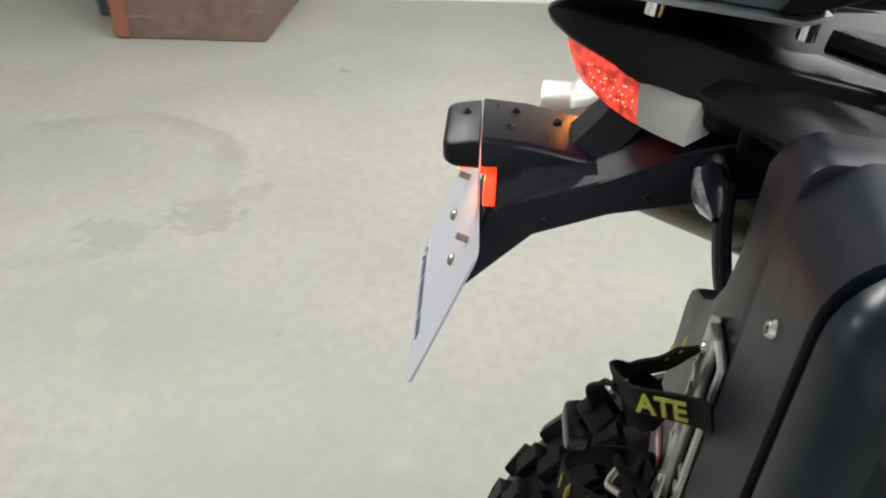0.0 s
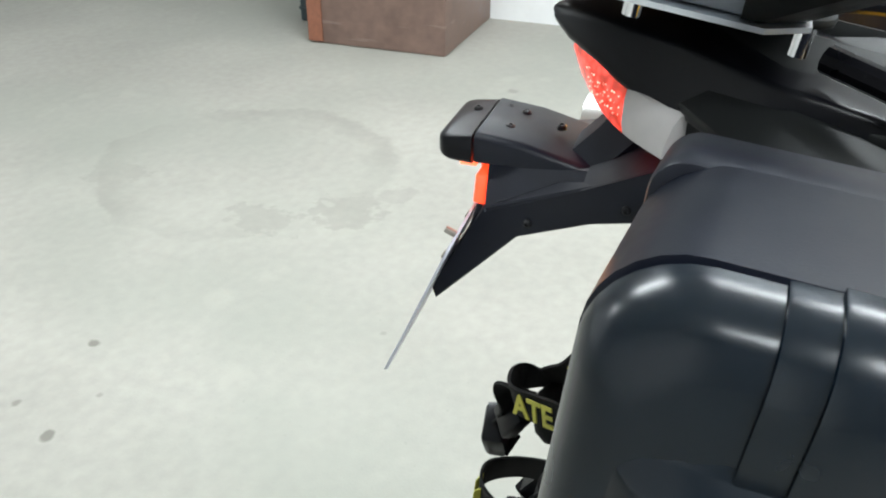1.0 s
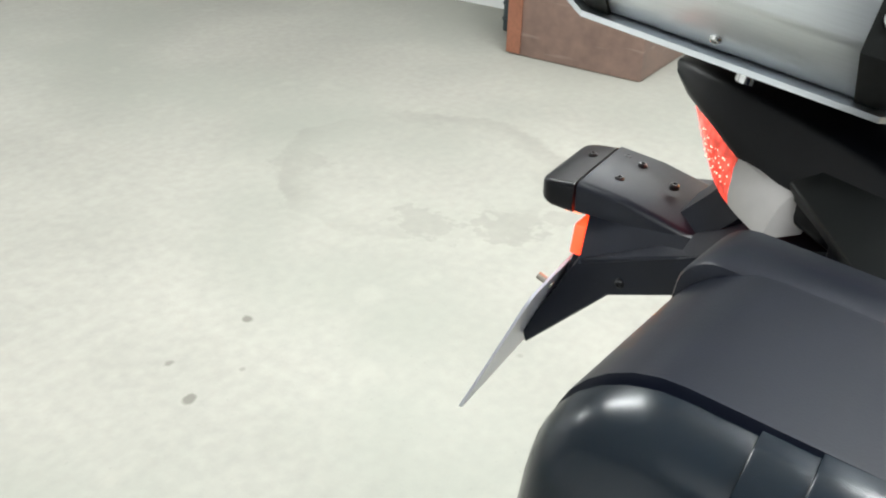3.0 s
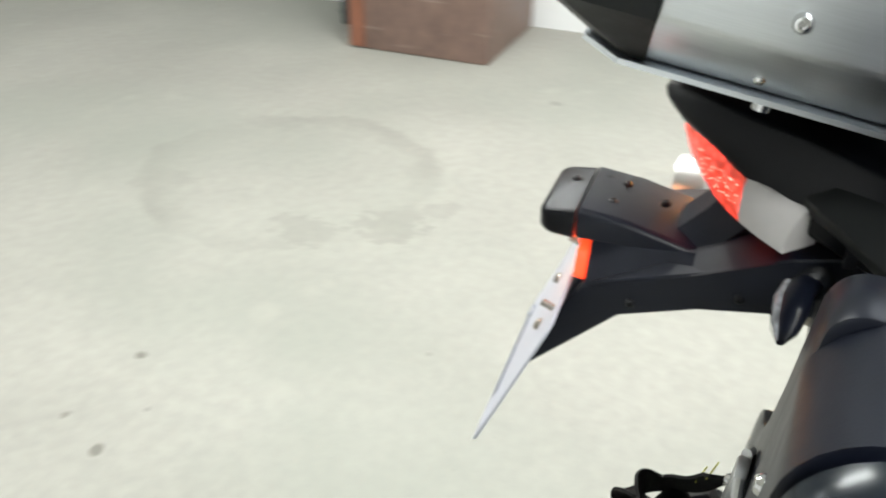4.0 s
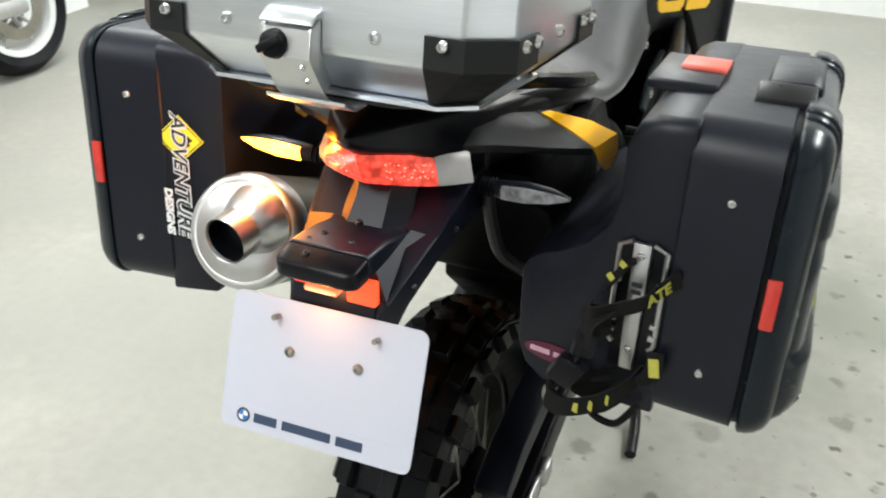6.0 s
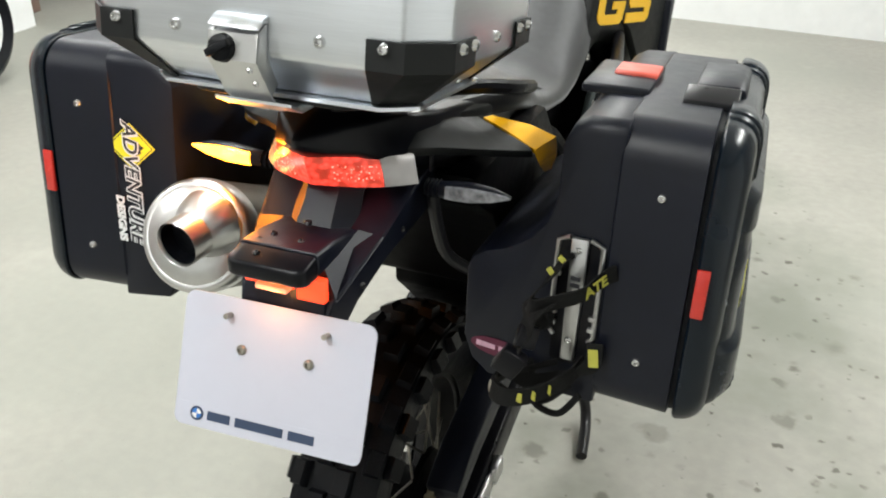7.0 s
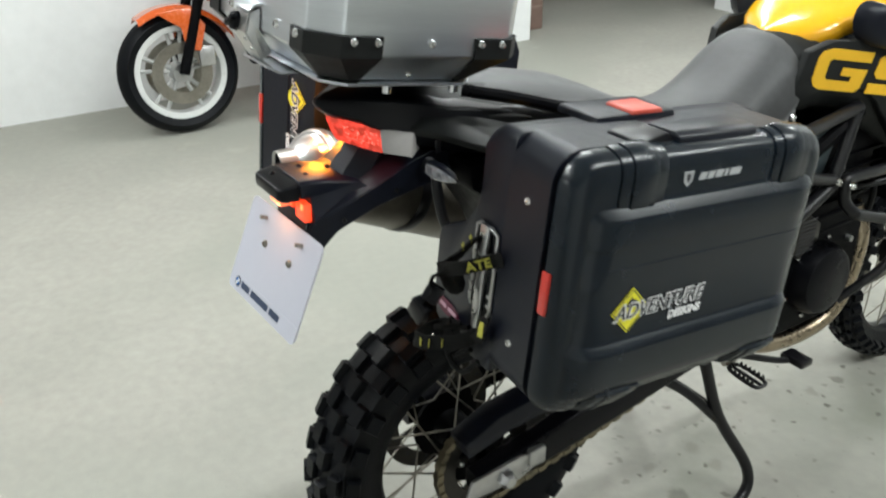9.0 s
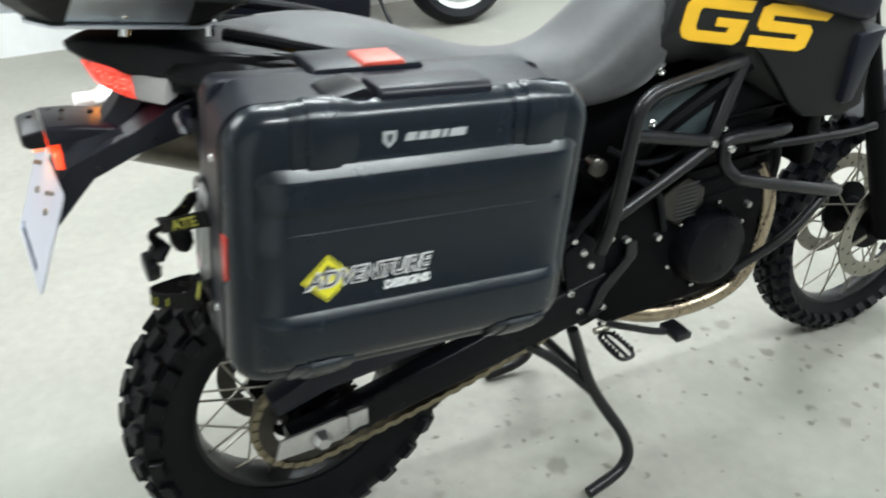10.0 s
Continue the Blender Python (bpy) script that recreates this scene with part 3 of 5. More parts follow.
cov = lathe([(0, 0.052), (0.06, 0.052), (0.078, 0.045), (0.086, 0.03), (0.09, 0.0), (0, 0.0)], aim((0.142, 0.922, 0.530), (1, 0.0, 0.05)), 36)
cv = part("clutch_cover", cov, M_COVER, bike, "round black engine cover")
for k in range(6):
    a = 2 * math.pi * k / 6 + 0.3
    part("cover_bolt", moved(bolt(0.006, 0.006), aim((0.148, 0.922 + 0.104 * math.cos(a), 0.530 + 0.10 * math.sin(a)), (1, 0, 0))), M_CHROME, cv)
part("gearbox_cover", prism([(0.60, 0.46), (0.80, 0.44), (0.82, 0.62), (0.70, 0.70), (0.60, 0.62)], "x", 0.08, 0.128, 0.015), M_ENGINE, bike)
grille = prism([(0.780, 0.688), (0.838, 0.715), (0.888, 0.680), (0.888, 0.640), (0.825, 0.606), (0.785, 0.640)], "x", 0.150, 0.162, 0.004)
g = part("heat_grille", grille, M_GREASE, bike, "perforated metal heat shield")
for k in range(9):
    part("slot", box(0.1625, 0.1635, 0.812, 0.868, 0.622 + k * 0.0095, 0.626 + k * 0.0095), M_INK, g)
# Added black plate that stops bright floor showing through the engine.
part("engine_backing", prism([(0.60, 0.56), (0.64, 0.90), (0.90, 0.96), (1.14, 0.90), (1.16, 0.62), (1.05, 0.45), (0.70, 0.45)], "x", -0.06, 0.06, 0.02), M_ENGINE, bike, "plain black backing plate added inside the engine")
for y, z in ((0.863, 0.664), (0.823, 0.655), (0.774, 0.723), (0.784, 0.586), (0.713, 0.553), (0.703, 0.602), (0.678, 0.517), (1.03, 0.60), (1.0, 0.47)):
    part("casing_bolt", moved(lathe([(0, 0.012), (0.007, 0.012), (0.008, 0.008), (0.008, -0.03), (0, -0.03)], seg=8), aim((0.146, y, z), (1, 0, 0))), M_CONE, bike)
lever = prism([(0.70, 0.60), (0.725, 0.60), (0.73, 0.56), (0.66, 0.49), (0.63, 0.44), (0.615, 0.45), (0.64, 0.51), (0.70, 0.565)], "x", 0.152, 0.160, 0.003)
part("brake_lever_arm", lever, M_TUBE, bike, "black brake lever arm")
part("switch_body", moved(lathe([(0, -0.02), (0.018, -0.02), (0.018, 0.018), (0.012, 0.022), (0, 0.022)], seg=16), aim((0.15, 0.610, 0.790), (0.9, -0.3, 0.2))), M_GREASE, bike, "small dull metal cylinder beside the frame")
plate = part("footrest_plate", prism([(0.555, 0.605), (0.60, 0.645), (0.66, 0.60), (0.665, 0.50), (0.655, 0.42), (0.61, 0.41), (0.57, 0.50)], "x", 0.128, 0.146, 0.006), M_COVER, bike, "black footrest carrier plate")
for y, z in ((0.575, 0.635), (0.665, 0.615), (0.62, 0.565), (0.575, 0.51), (0.60, 0.46), (0.66, 0.45), (0.60, 0.60)):
    part("frame_bolt", moved(bolt(0.009, 0.008), aim((0.146, y, z), (1, 0, 0))), M_CHROME, plate)
for s in (1, -1):
    bm = tube([(s * 0.148, 0.668, 0.378), (s * 0.160, 0.652, 0.376), (s * 0.225, 0.650, 0.372), (s * 0.238, 0.668, 0.372), (s * 0.225, 0.688, 0.372), (s * 0.160, 0.686, 0.376), (s * 0.148, 0.668, 0.378)], 0.0045, 8, 3)
    for k in range(6):
        for y in (0.651, 0.687):
            join(bm, loft([[(s * (0.162 + 0.012 * k) + a * 0.004, y + b * 0.003, 0.376) for a, b in ((-1, -1), (1, -1), (1, 1), (-1, 1))], [(s * (0.162 + 0.012 * k) + a * 0.001, y + b * 0.002, 0.386) for a, b in ((-1, -1), (1, -1), (1, 1), (-1, 1))]]))
    join(bm, tube([(s * 0.13, 0.668, 0.395), (s * 0.160, 0.668, 0.376), (s * 0.236, 0.669, 0.372)], 0.004, 8))
    pg = part("footrest", bm, M_TUBE, bike, "open serrated steel footrest")
    part("footrest_hinge", moved(lathe([(0, -0.018), (0.008, -0.018), (0.008, 0.018), (0, 0.018)], seg=12), pose(s * 0.142, 0.668, 0.385, 90)), M_STEEL, pg)
bp = tube([(0.17, 0.66, 0.42), (0.20, 0.76, 0.385), (0.215, 0.80, 0.382)], 0.008, 8, 4)
join(bp, box(0.19, 0.25, 0.785, 0.825, 0.375, 0.392, 0.004))
part("brake_pedal", bp, M_TUBE, bike, "brake pedal")
part("exhaust_header", tube([(0.09, 0.66, 0.425), (0.13, 0.80, 0.375), (0.135, 0.96, 0.362), (0.135, 1.06, 0.40), (0.135, 1.10, 0.50), (0.13, 1.105, 0.60), (0.09, 1.09, 0.68)], 0.021, 12, 6), M_PIPE, bike, "heat-tinted exhaust header pipe")
part("skid_plate", prism([(0.70, 0.36), (1.02, 0.30), (1.14, 0.40), (1.17, 0.55), (1.15, 0.55), (1.12, 0.41), (1.01, 0.32), (0.70, 0.375)], "x", -0.10, 0.10, 0.003), M_SILVER, bike, "aluminium engine guard plate")
frame_rail = B()
for s in (1, -1):
    join(frame_rail, tube([(s * 0.12, 0.62, 0.50), (s * 0.145, 0.70, 0.78), (s * 0.14, 0.98, 0.93), (s * 0.05, 1.22, 1.02)], 0.019, 10, 6))
    join(frame_rail, tube([(s * 0.125, 0.66, 0.74), (s * 0.14, 0.36, 0.93), (s * 0.12, 0.0, 1.04)], 0.014, 10, 5))
    join(frame_rail, tube([(s * 0.12, 0.62, 0.62), (s * 0.13, 0.36, 0.82), (s * 0.12, 0.06, 1.0)], 0.012, 10, 5))
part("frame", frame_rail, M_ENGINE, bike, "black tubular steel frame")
for s in (1, -1):
    drop = 0.0 if s > 0 else 0.12
    bars = tube([(s * 0.185, 0.612, 0.62), (s * 0.200, 0.625, 0.70), (s * 0.200, 0.650, 0.85), (s * 0.200, 0.662, 0.905), (s * 0.197, 0.690, 0.930), (s * 0.190, 0.75, 0.938), (s * 0.160, 0.938, 0.941)], 0.0135, 12, 6)
    join(bars, tube([(s * 0.160, 0.938, 0.941), (s * 0.183, 0.862, 0.802), (s * 0.188, 0.838, 0.782), (s * 0.200, 0.630, 0.700)], 0.0135, 12, 5))
    join(bars, tube([(s * 0.200, 0.652, 0.861), (s * 0.188, 0.852, 0.802)], 0.0130, 12))
    join(bars, tube([(s * 0.14, 1.10, 0.77), (s * 0.181, 1.06, 0.780), (s * 0.193, 0.905, 0.797), (s * 0.198, 0.886, 0.785), (s * 0.203, 0.888, 0.750), (s * 0.218, 0.905, 0.726), (s * 0.222, 0.94, 0.710), (s * 0.222, 1.20, 0.622), (s * 0.17, 1.25, 0.60)], 0.0130, 12, 6))
    join(bars, tube([(s * 0.16, 0.99, 0.745), (s * 0.215, 1.20, 0.753), (s * 0.215, 1.30, 0.75)], 0.0085, 10, 4))
    join(bars, tube([(s * 0.222, 1.19, 0.626), (s * 0.215, 1.09, 0.535), (s * 0.17, 1.0, 0.45)], 0.0110, 12, 5))
    if s < 0:
        for v in bars.verts:
            v.co.z -= drop * max(0, v.co.z - 0.62) / 0.35
            v.co.x *= 0.86
    cb = part("crash_bar", bars, M_TUBE, bike, "black tubular crash bar")
    for y, z in ((0.852, 0.802), (0.888, 0.788)) if s > 0 else ():
        part("bar_bolt", moved(bolt(0.009, 0.008), aim((s * (0.200 if y < 0.86 else 0.212), y, z), (s, 0, 0))), M_CHROME, cb)
    if s > 0:
        part("bar_bolt", moved(bolt(0.009, 0.008), aim((0.170, 0.903, 0.811), (1, 0, 0))), M_CHROME, cb)
    part("side_cover", prism([(0.690, 0.835), (0.722, 0.872), (0.765, 0.897), (0.85, 0.905), (0.903, 0.899), (0.873, 0.800), (0.72, 0.815)], "x", s * 0.138, s * 0.150, 0.004), M_DARK, bike, "dark grey plastic side cover")
    part("side_cover_screw", moved(bolt(0.010, 0.006), aim((s * 0.150, 0.737, 0.850), (s, 0, 0))), M_CHROME, bike)
    part("seat_cover_screw", moved(bolt(0.009, 0.006), aim((s * 0.124, 0.765, 0.940), (s, 0, 0))), M_CHROME, bike)
for pts in (((0.13, 0.70, 0.75), (0.16, 0.76, 0.70), (0.15, 0.80, 0.60)), ((0.12, 0.66, 0.80), (0.17, 0.72, 0.78), (0.16, 0.86, 0.80), (0.12, 1.0, 0.86)), ((0.10, 1.02, 0.82), (0.14, 1.10, 0.72), (0.12, 1.12, 0.58)), ((0.13, 0.55, 0.60), (0.17, 0.62, 0.72), (0.14, 0.74, 0.80))):
    part("hose", tube(pts, 0.008, 8, 6), M_RUBBER, bike, "black rubber hose")

# front fork, fender and radiator
fork = B()
for s in (1, -1):
    join(fork, tube([(s * 0.10, 1.605, 0.34), (s * 0.10, 1.45, 0.72)], 0.027, 14))
    join(fork, tube([(s * 0.10, 1.47, 0.66), (s * 0.10, 1.30, 1.08)], 0.022, 14))
part("fork", fork, M_ENGINE, bike, "dark front fork legs")
fen = []
for k in range(9):
    a = radians(62 + 11 * k)
    r0 = 0.385
    y, z = FW[1] - 0.01 - r0 * math.cos(a), FW[2] + r0 * math.sin(a)
    dy, dz = -0.012 * math.cos(a), 0.012 * math.sin(a)
    fen.append([(-0.06, y, z - 0.015), (-0.035, y + dy, z + dz), (0.035, y + dy, z + dz), (0.06, y, z - 0.015), (0.035, y, z), (-0.035, y, z)])
part("front_mudguard", loft(fen), M_BLACK, bike, "black front mudguard")
part("cylinder_head", prism([(0.98, 0.44), (1.12, 0.44), (1.15, 0.55), (1.15, 0.74), (1.02, 0.74)], "x", -0.118, 0.118, 0.012), M_ENGINE, bike, "dark cylinder block behind the header pipes")
part("radiator", box(-0.16, 0.16, 1.16, 1.20, 0.66, 0.98, 0.01), M_ENGINE, bike, "dark radiator")


# seat, tank and bodywork
def xsec(y, hw, zt, zb, crown=0.012, flare=1.0):
    """One cross-section of seat or tank: a soft-shouldered block."""
    return [(-hw * flare, y, zb), (-hw, y, zb + (zt - zb) * 0.55), (-hw * 0.86, y, zt - crown * 1.2), (-hw * 0.5, y, zt - crown * 0.25), (0, y, zt), (hw * 0.5, y, zt - crown * 0.25), (hw * 0.86, y, zt - crown * 1.2), (hw, y, zb + (zt - zb) * 0.55), (hw * flare, y, zb), (0, y, zb)]


def soft(bm, n=1):
    bmesh.ops.subdivide_edges(bm, edges=bm.edges, cuts=n, use_grid_fill=True, smooth=0.6)
    return bm


seat = loft([xsec(-0.10, 0.050, 1.106, 1.078, 0.02), xsec(-0.04, 0.070, 1.114, 1.074, 0.02), xsec(0.06, 0.112, 1.114, 1.06, 0.022), xsec(0.16, 0.14, 1.102, 1.04, 0.024), xsec(0.26, 0.135, 1.074, 1.005, 0.024),
             xsec(0.34, 0.125, 1.038, 0.965, 0.022), xsec(0.44, 0.122, 0.998, 0.935, 0.02), xsec(0.53, 0.120, 0.983, 0.915, 0.02), xsec(0.60, 0.118, 0.992, 0.90, 0.022), xsec(0.66, 0.118, 1.024, 0.90, 0.026), xsec(0.71, 0.120, 1.060, 0.91, 0.03), xsec(0.755, 0.119, 1.086, 0.93, 0.03), xsec(0.80, 0.110, 1.088, 0.96, 0.03)])
part("seat", soft(seat), M_SEAT, bike, "dusty grey-black two-level vinyl seat", 60)
tankb = loft([xsec(0.76, 0.118, 1.078, 0.955, 0.03), xsec(0.82, 0.128, 1.095, 0.955, 0.03), xsec(0.90, 0.142, 1.11, 0.94, 0.035), xsec(1.0, 0.158, 1.12, 0.88, 0.035), xsec(1.10, 0.165, 1.12, 0.82, 0.035), xsec(1.20, 0.165, 1.11, 0.80, 0.035), xsec(1.30, 0.14, 1.09, 0.82, 0.03), xsec(1.36, 0.10, 1.06, 0.9, 0.03)])
part("tank_shroud", soft(tankb), M_TANK, bike, "matt black side shroud", 60)


def yellow_sec(y, hw, zt):
    return [(-hw, y, zt - 0.045), (-hw * 0.9, y, zt - 0.014), (-hw * 0.5, y, zt), (0, y, zt + 0.006), (hw * 0.5, y, zt), (hw * 0.9, y, zt - 0.014), (hw, y, zt - 0.045), (hw * 0.6, y, zt - 0.07), (0, y, zt - 0.08), (-hw * 0.6, y, zt - 0.07)]


ytank = loft([yellow_sec(0.785, 0.022, 1.084), yellow_sec(0.815, 0.060, 1.100), yellow_sec(0.86, 0.105, 1.122), yellow_sec(0.92, 0.128, 1.145), yellow_sec(1.0, 0.14, 1.162), yellow_sec(1.15, 0.145, 1.168), yellow_sec(1.30, 0.12, 1.150), yellow_sec(1.42, 0.06, 1.12)])
part("tank_cover", soft(ytank), M_YELLOW, bike, "glossy yellow tank cover", 60)


def flare(bm, s, x0):
    """Moves a flat side piece out along the shroud, which widens towards the front."""
    for v in bm.verts:
        v.co.x = s * (v.co.x + x0 + 0.27 * (v.co.y - 0.78))
    return bm


for s in (1, -1):
    side = prism([(0.742, 0.972), (0.765, 1.02), (0.780, 1.075), (0.83, 1.092), (0.98, 1.082), (1.14, 1.03), (1.20, 0.95), (1.20, 0.83), (1.16, 0.808), (1.078, 0.814), (1.045, 0.843), (0.998, 0.910), (0.968, 0.950), (0.935, 0.977), (0.887, 0.993), (0.80, 0.989)], "x", -0.02, 0.0, 0.004)
    part("shroud_panel", flare(side, s, 0.1295), M_TANK, bike, "matt black side panel")
    knee = loft([[(d, y + a, z + b) for a, b in rrect(-w, w, -h, h, min(w, h) * 0.9, 4)] for d, y, z, w, h in ((-0.01, 1.03, 1.10, 0.155, 0.045), (0.012, 1.03, 1.10, 0.15, 0.042), (0.024, 1.03, 1.10, 0.125, 0.030))])
    for v in knee.verts:
        v.co.z -= (v.co.y - 0.98) * 0.30
    part("knee_panel", flare(knee, s, 0.1295), M_BLACK, bike, "black textured plastic knee panel", 50)

    # slanted yellow emblem: an open block with an inner hook, and a doubled-back band
    def slab(pts):
        return prism([(0.788 + u * 0.93 + v * 0.16, 1.0 + v * 0.86 - u * 0.17) for u, v in pts], "x", 0.0, 0.0022)
    W1 = [(0.0, 0.022), (0.008, 0.006), (0.024, 0.0), (0.118, 0.0), (0.130, 0.010), (0.136, 0.055), (0.070, 0.055), (0.070, 0.036), (0.100, 0.036), (0.098, 0.024), (0.036, 0.024), (0.030, 0.030), (0.030, 0.066), (0.036, 0.072), (0.138, 0.072), (0.140, 0.097), (0.030, 0.097), (0.008, 0.088), (0.0, 0.072)]
    W2 = [(0.150, 0.0), (0.262, 0.0), (0.278, 0.010), (0.282, 0.048), (0.272, 0.059), (0.188, 0.060), (0.188, 0.072), (0.306, 0.072), (0.318, 0.097), (0.176, 0.097), (0.160, 0.086), (0.158, 0.048), (0.168, 0.037), (0.250, 0.037), (0.250, 0.025), (0.150, 0.025)]
    emblem = part("yellow_emblem", flare(slab(W1), s, 0.1298), M_GSYEL, bike, "yellow slanted block emblem")
    part("yellow_band", flare(slab(W2), s, 0.1298), M_GSYEL, emblem)
    part("air_scoop", prism([(1.15, 0.98), (1.23, 0.985), (1.19, 0.90), (1.17, 0.84), (1.14, 0.84)], "x", s * 0.19, s * 0.245, 0.008), M_BLACK, bike, "black plastic air scoop")
    ind = loft([[(s * x, 1.42 + a, 1.02 + b) for a, b in rrect(-w, w, -h, h, h * 0.9, 3)] for x, w, h in ((0.12, 0.012, 0.010), (0.16, 0.02, 0.016), (0.20, 0.02, 0.016), (0.245, 0.006, 0.005))])
    part("front_indicator", ind, M_BLACK, bike, "front indicator on a stalk", 50)
    yp = loft([[(s * x, y, z), (s * x2, y2, z2), (s * x2, y2, z2 - 0.006), (s * x, y, z - 0.006)] for x, y, z, x2, y2, z2 in ((0.129, 0.032, 1.072, 0.137, 0.044, 1.072), (0.172, 0.012, 1.064, 0.192, 0.050, 1.064), (0.213, -0.011, 1.055, 0.228, 0.044, 1.055), (0.219, -0.004, 1.036, 0.232, 0.040, 1.036), (0.220, 0.022, 1.016, 0.226, 0.040, 1.014))])
    part("yellow_side_panel", bevel(yp, 0.0015, 1), M_YELLOW, bike, "yellow rear side panel")
    wing = loft([[(s * x, y, z), (s * x, y + 0.004, z - 0.012), (s * x2, y2, z2 - 0.012), (s * x2, y2, z2)] for x, y, z, x2, y2, z2 in ((0.080, -0.136, 1.084, 0.074, -0.115, 1.108), (0.118, -0.108, 1.082, 0.094, -0.048, 1.096), (0.170, -0.065, 1.070, 0.121, 0.036, 1.071), (0.212, -0.017, 1.056, 0.203, -0.006, 1.058))])
    part("tail_wing", bevel(wing, 0.002, 2), M_TANK, bike, "black tail side panel")
    part("grab_rail", tube([(s * 0.085, -0.035, 1.128), (s * 0.128, 0.03, 1.116), (s * 0.150, 0.11, 1.092), (s * 0.150, 0.20, 1.064), (s * 0.125, 0.26, 1.04)], 0.0105, 10, 7), M_COVER, bike, "black grab rail")

# tail unit
tail = loft([[(0.0, -0.250, 1.128), (0.006, -0.249, 1.124), (0.006, -0.246, 1.116), (0, -0.244, 1.112), (-0.006, -0.246, 1.116), (-0.006, -0.249, 1.124)],
             [(0.0, -0.230, 1.136), (0.020, -0.230, 1.129), (0.027, -0.230, 1.108), (0, -0.228, 1.098), (-0.027, -0.230, 1.108), (-0.020, -0.230, 1.129)],
             [(0.0, -0.20, 1.142), (0.045, -0.20, 1.132), (0.055, -0.20, 1.099), (0, -0.20, 1.080), (-0.055, -0.20, 1.099), (-0.045, -0.20, 1.132)],
             [(0.0, -0.14, 1.142), (0.078, -0.14, 1.128), (0.086, -0.14, 1.062), (0, -0.14, 1.04), (-0.086, -0.14, 1.062), (-0.078, -0.14, 1.128)],
             [(0.0, -0.06, 1.125), (0.098, -0.06, 1.108), (0.112, -0.06, 1.035), (0, -0.06, 1.01), (-0.112, -0.06, 1.035), (-0.098, -0.06, 1.108)],
             [(0.0, 0.06, 1.10), (0.112, 0.06, 1.085), (0.127, 0.06, 1.01), (0, 0.06, 0.98), (-0.127, 0.06, 1.01), (-0.112, 0.06, 1.085)],
             [(0.0, 0.28, 1.05), (0.115, 0.28, 1.04), (0.128, 0.28, 0.95), (0, 0.28, 0.92), (-0.128, 0.28, 0.95), (-0.115, 0.28, 1.04)],
             [(0.0, 0.46, 0.98), (0.11, 0.46, 0.97), (0.115, 0.46, 0.89), (0, 0.46, 0.87), (-0.115, 0.46, 0.89), (-0.11, 0.46, 0.97)]])
part("tail_fairing", bevel(tail, 0.006, 2, 20), M_SATIN, bike, "black plastic tail fairing")
for s in (1, -1):
    part("upper_tail_panel", bevel(loft([[(s * x, y, z) for x, y, z in q] for q in (
        [(0.012, -0.185, 1.143), (0.064, -0.152, 1.126), (0.067, -0.148, 1.116), (0.012, -0.18, 1.13)],
        [(0.030, -0.06, 1.134), (0.088, -0.060, 1.102), (0.091, -0.056, 1.092), (0.030, -0.05, 1.11)],
        [(0.030, -0.035, 1.128), (0.097, -0.035, 1.092), (0.100, -0.032, 1.082), (0.030, -0.03, 1.10)],
        [(0.035, 0.08, 1.108), (0.128, 0.075, 1.074), (0.131, 0.078, 1.062), (0.035, 0.08, 1.09)])]), 0.002, 2), M_TANK, bike, "black panel over the tail")
    part("tail_screw", moved(bolt(0.005, 0.004), aim((s * 0.117, -0.01, 1.058), (s, 0, 0.1))), M_CHROME, bike)
    part("tail_clip", box(s * 0.099, s * 0.103, -0.095, -0.085, 1.04, 1.062, 0.002), M_INK, bike)

# tail lamp: a swept strip on either side of a rear apex
lamp_red = B()
LA0, LA1 = Vector((0, -0.230, 1.102)), Vector((0, -0.214, 1.058))
LE0, LE1 = Vector((0.093, -0.128, 1.076)), Vector((0.103, -0.138, 1.044))


def strip(bm, s, k0, k1, out=0.004):
    a0, a1 = LA0, LA1
    e0, e1 = LE0, LE1
    rings = []
    for i in range(9):
        k = k0 + (k1 - k0) * i / 8
        bow = Vector((0.010, -0.006, 0)) * math.sin(math.pi * k)
        t, b = a0.lerp(e0, k) + bow, a1.lerp(e1, k) + bow
        mid = (t + b) / 2 + Vector((0.001, -0.002, 0.0))
        ins = Vector((-0.016, 0.022, 0.004))
        rings.append([(s * q.x, q.y, q.z) for q in (t, mid * 0.5 + t * 0.5 + Vector((0.0005, -0.001, 0)), mid, mid * 0.5 + b * 0.5 + Vector((0.0005, -0.001, 0)), b, b + ins, t + ins)])
    return join(bm, loft(rings))


lamp = part("tail_lamp", strip(strip(lamp_red, 1, 0.0, 0.62), -1, 0.0, 0.62), M_REDGLOW, bike, "lit red tail lamp", 50)
for s in (1, -1):
    part("clear_lens", strip(B(), s, 0.625, 1.0), M_GREYLENS, lamp, "smoky clear lens end", 50)
leds = B()
spread = random.Random(11)
for s in (1, -1):
    for i in range(12):
        for j in range(3):
            k = 0.20 + 0.034 * i + spread.uniform(-0.012, 0.012)
            bow = Vector((0.010, -0.006, 0)) * math.sin(math.pi * k)
            t, b = LA0.lerp(LE0, k) + bow, LA1.lerp(LE1, k) + bow
            q = t.lerp(b, 0.30 + 0.20 * j + spread.uniform(-0.07, 0.07)) + Vector((0.0012, -0.0022, 0.0))
            r = spread.uniform(0.0004, 0.0012)
            join(leds, lathe([(0, r * 0.5), (r * 0.8, r * 0.2), (r, -0.001), (0, -0.001)], aim((s * q.x, q.y, q.z), (s * 0.6, -0.75, -0.1)), 6))
tagged(part("diodes", leds, M_REDDOT, lamp), "small bright red lamp diodes", kind="stuff")

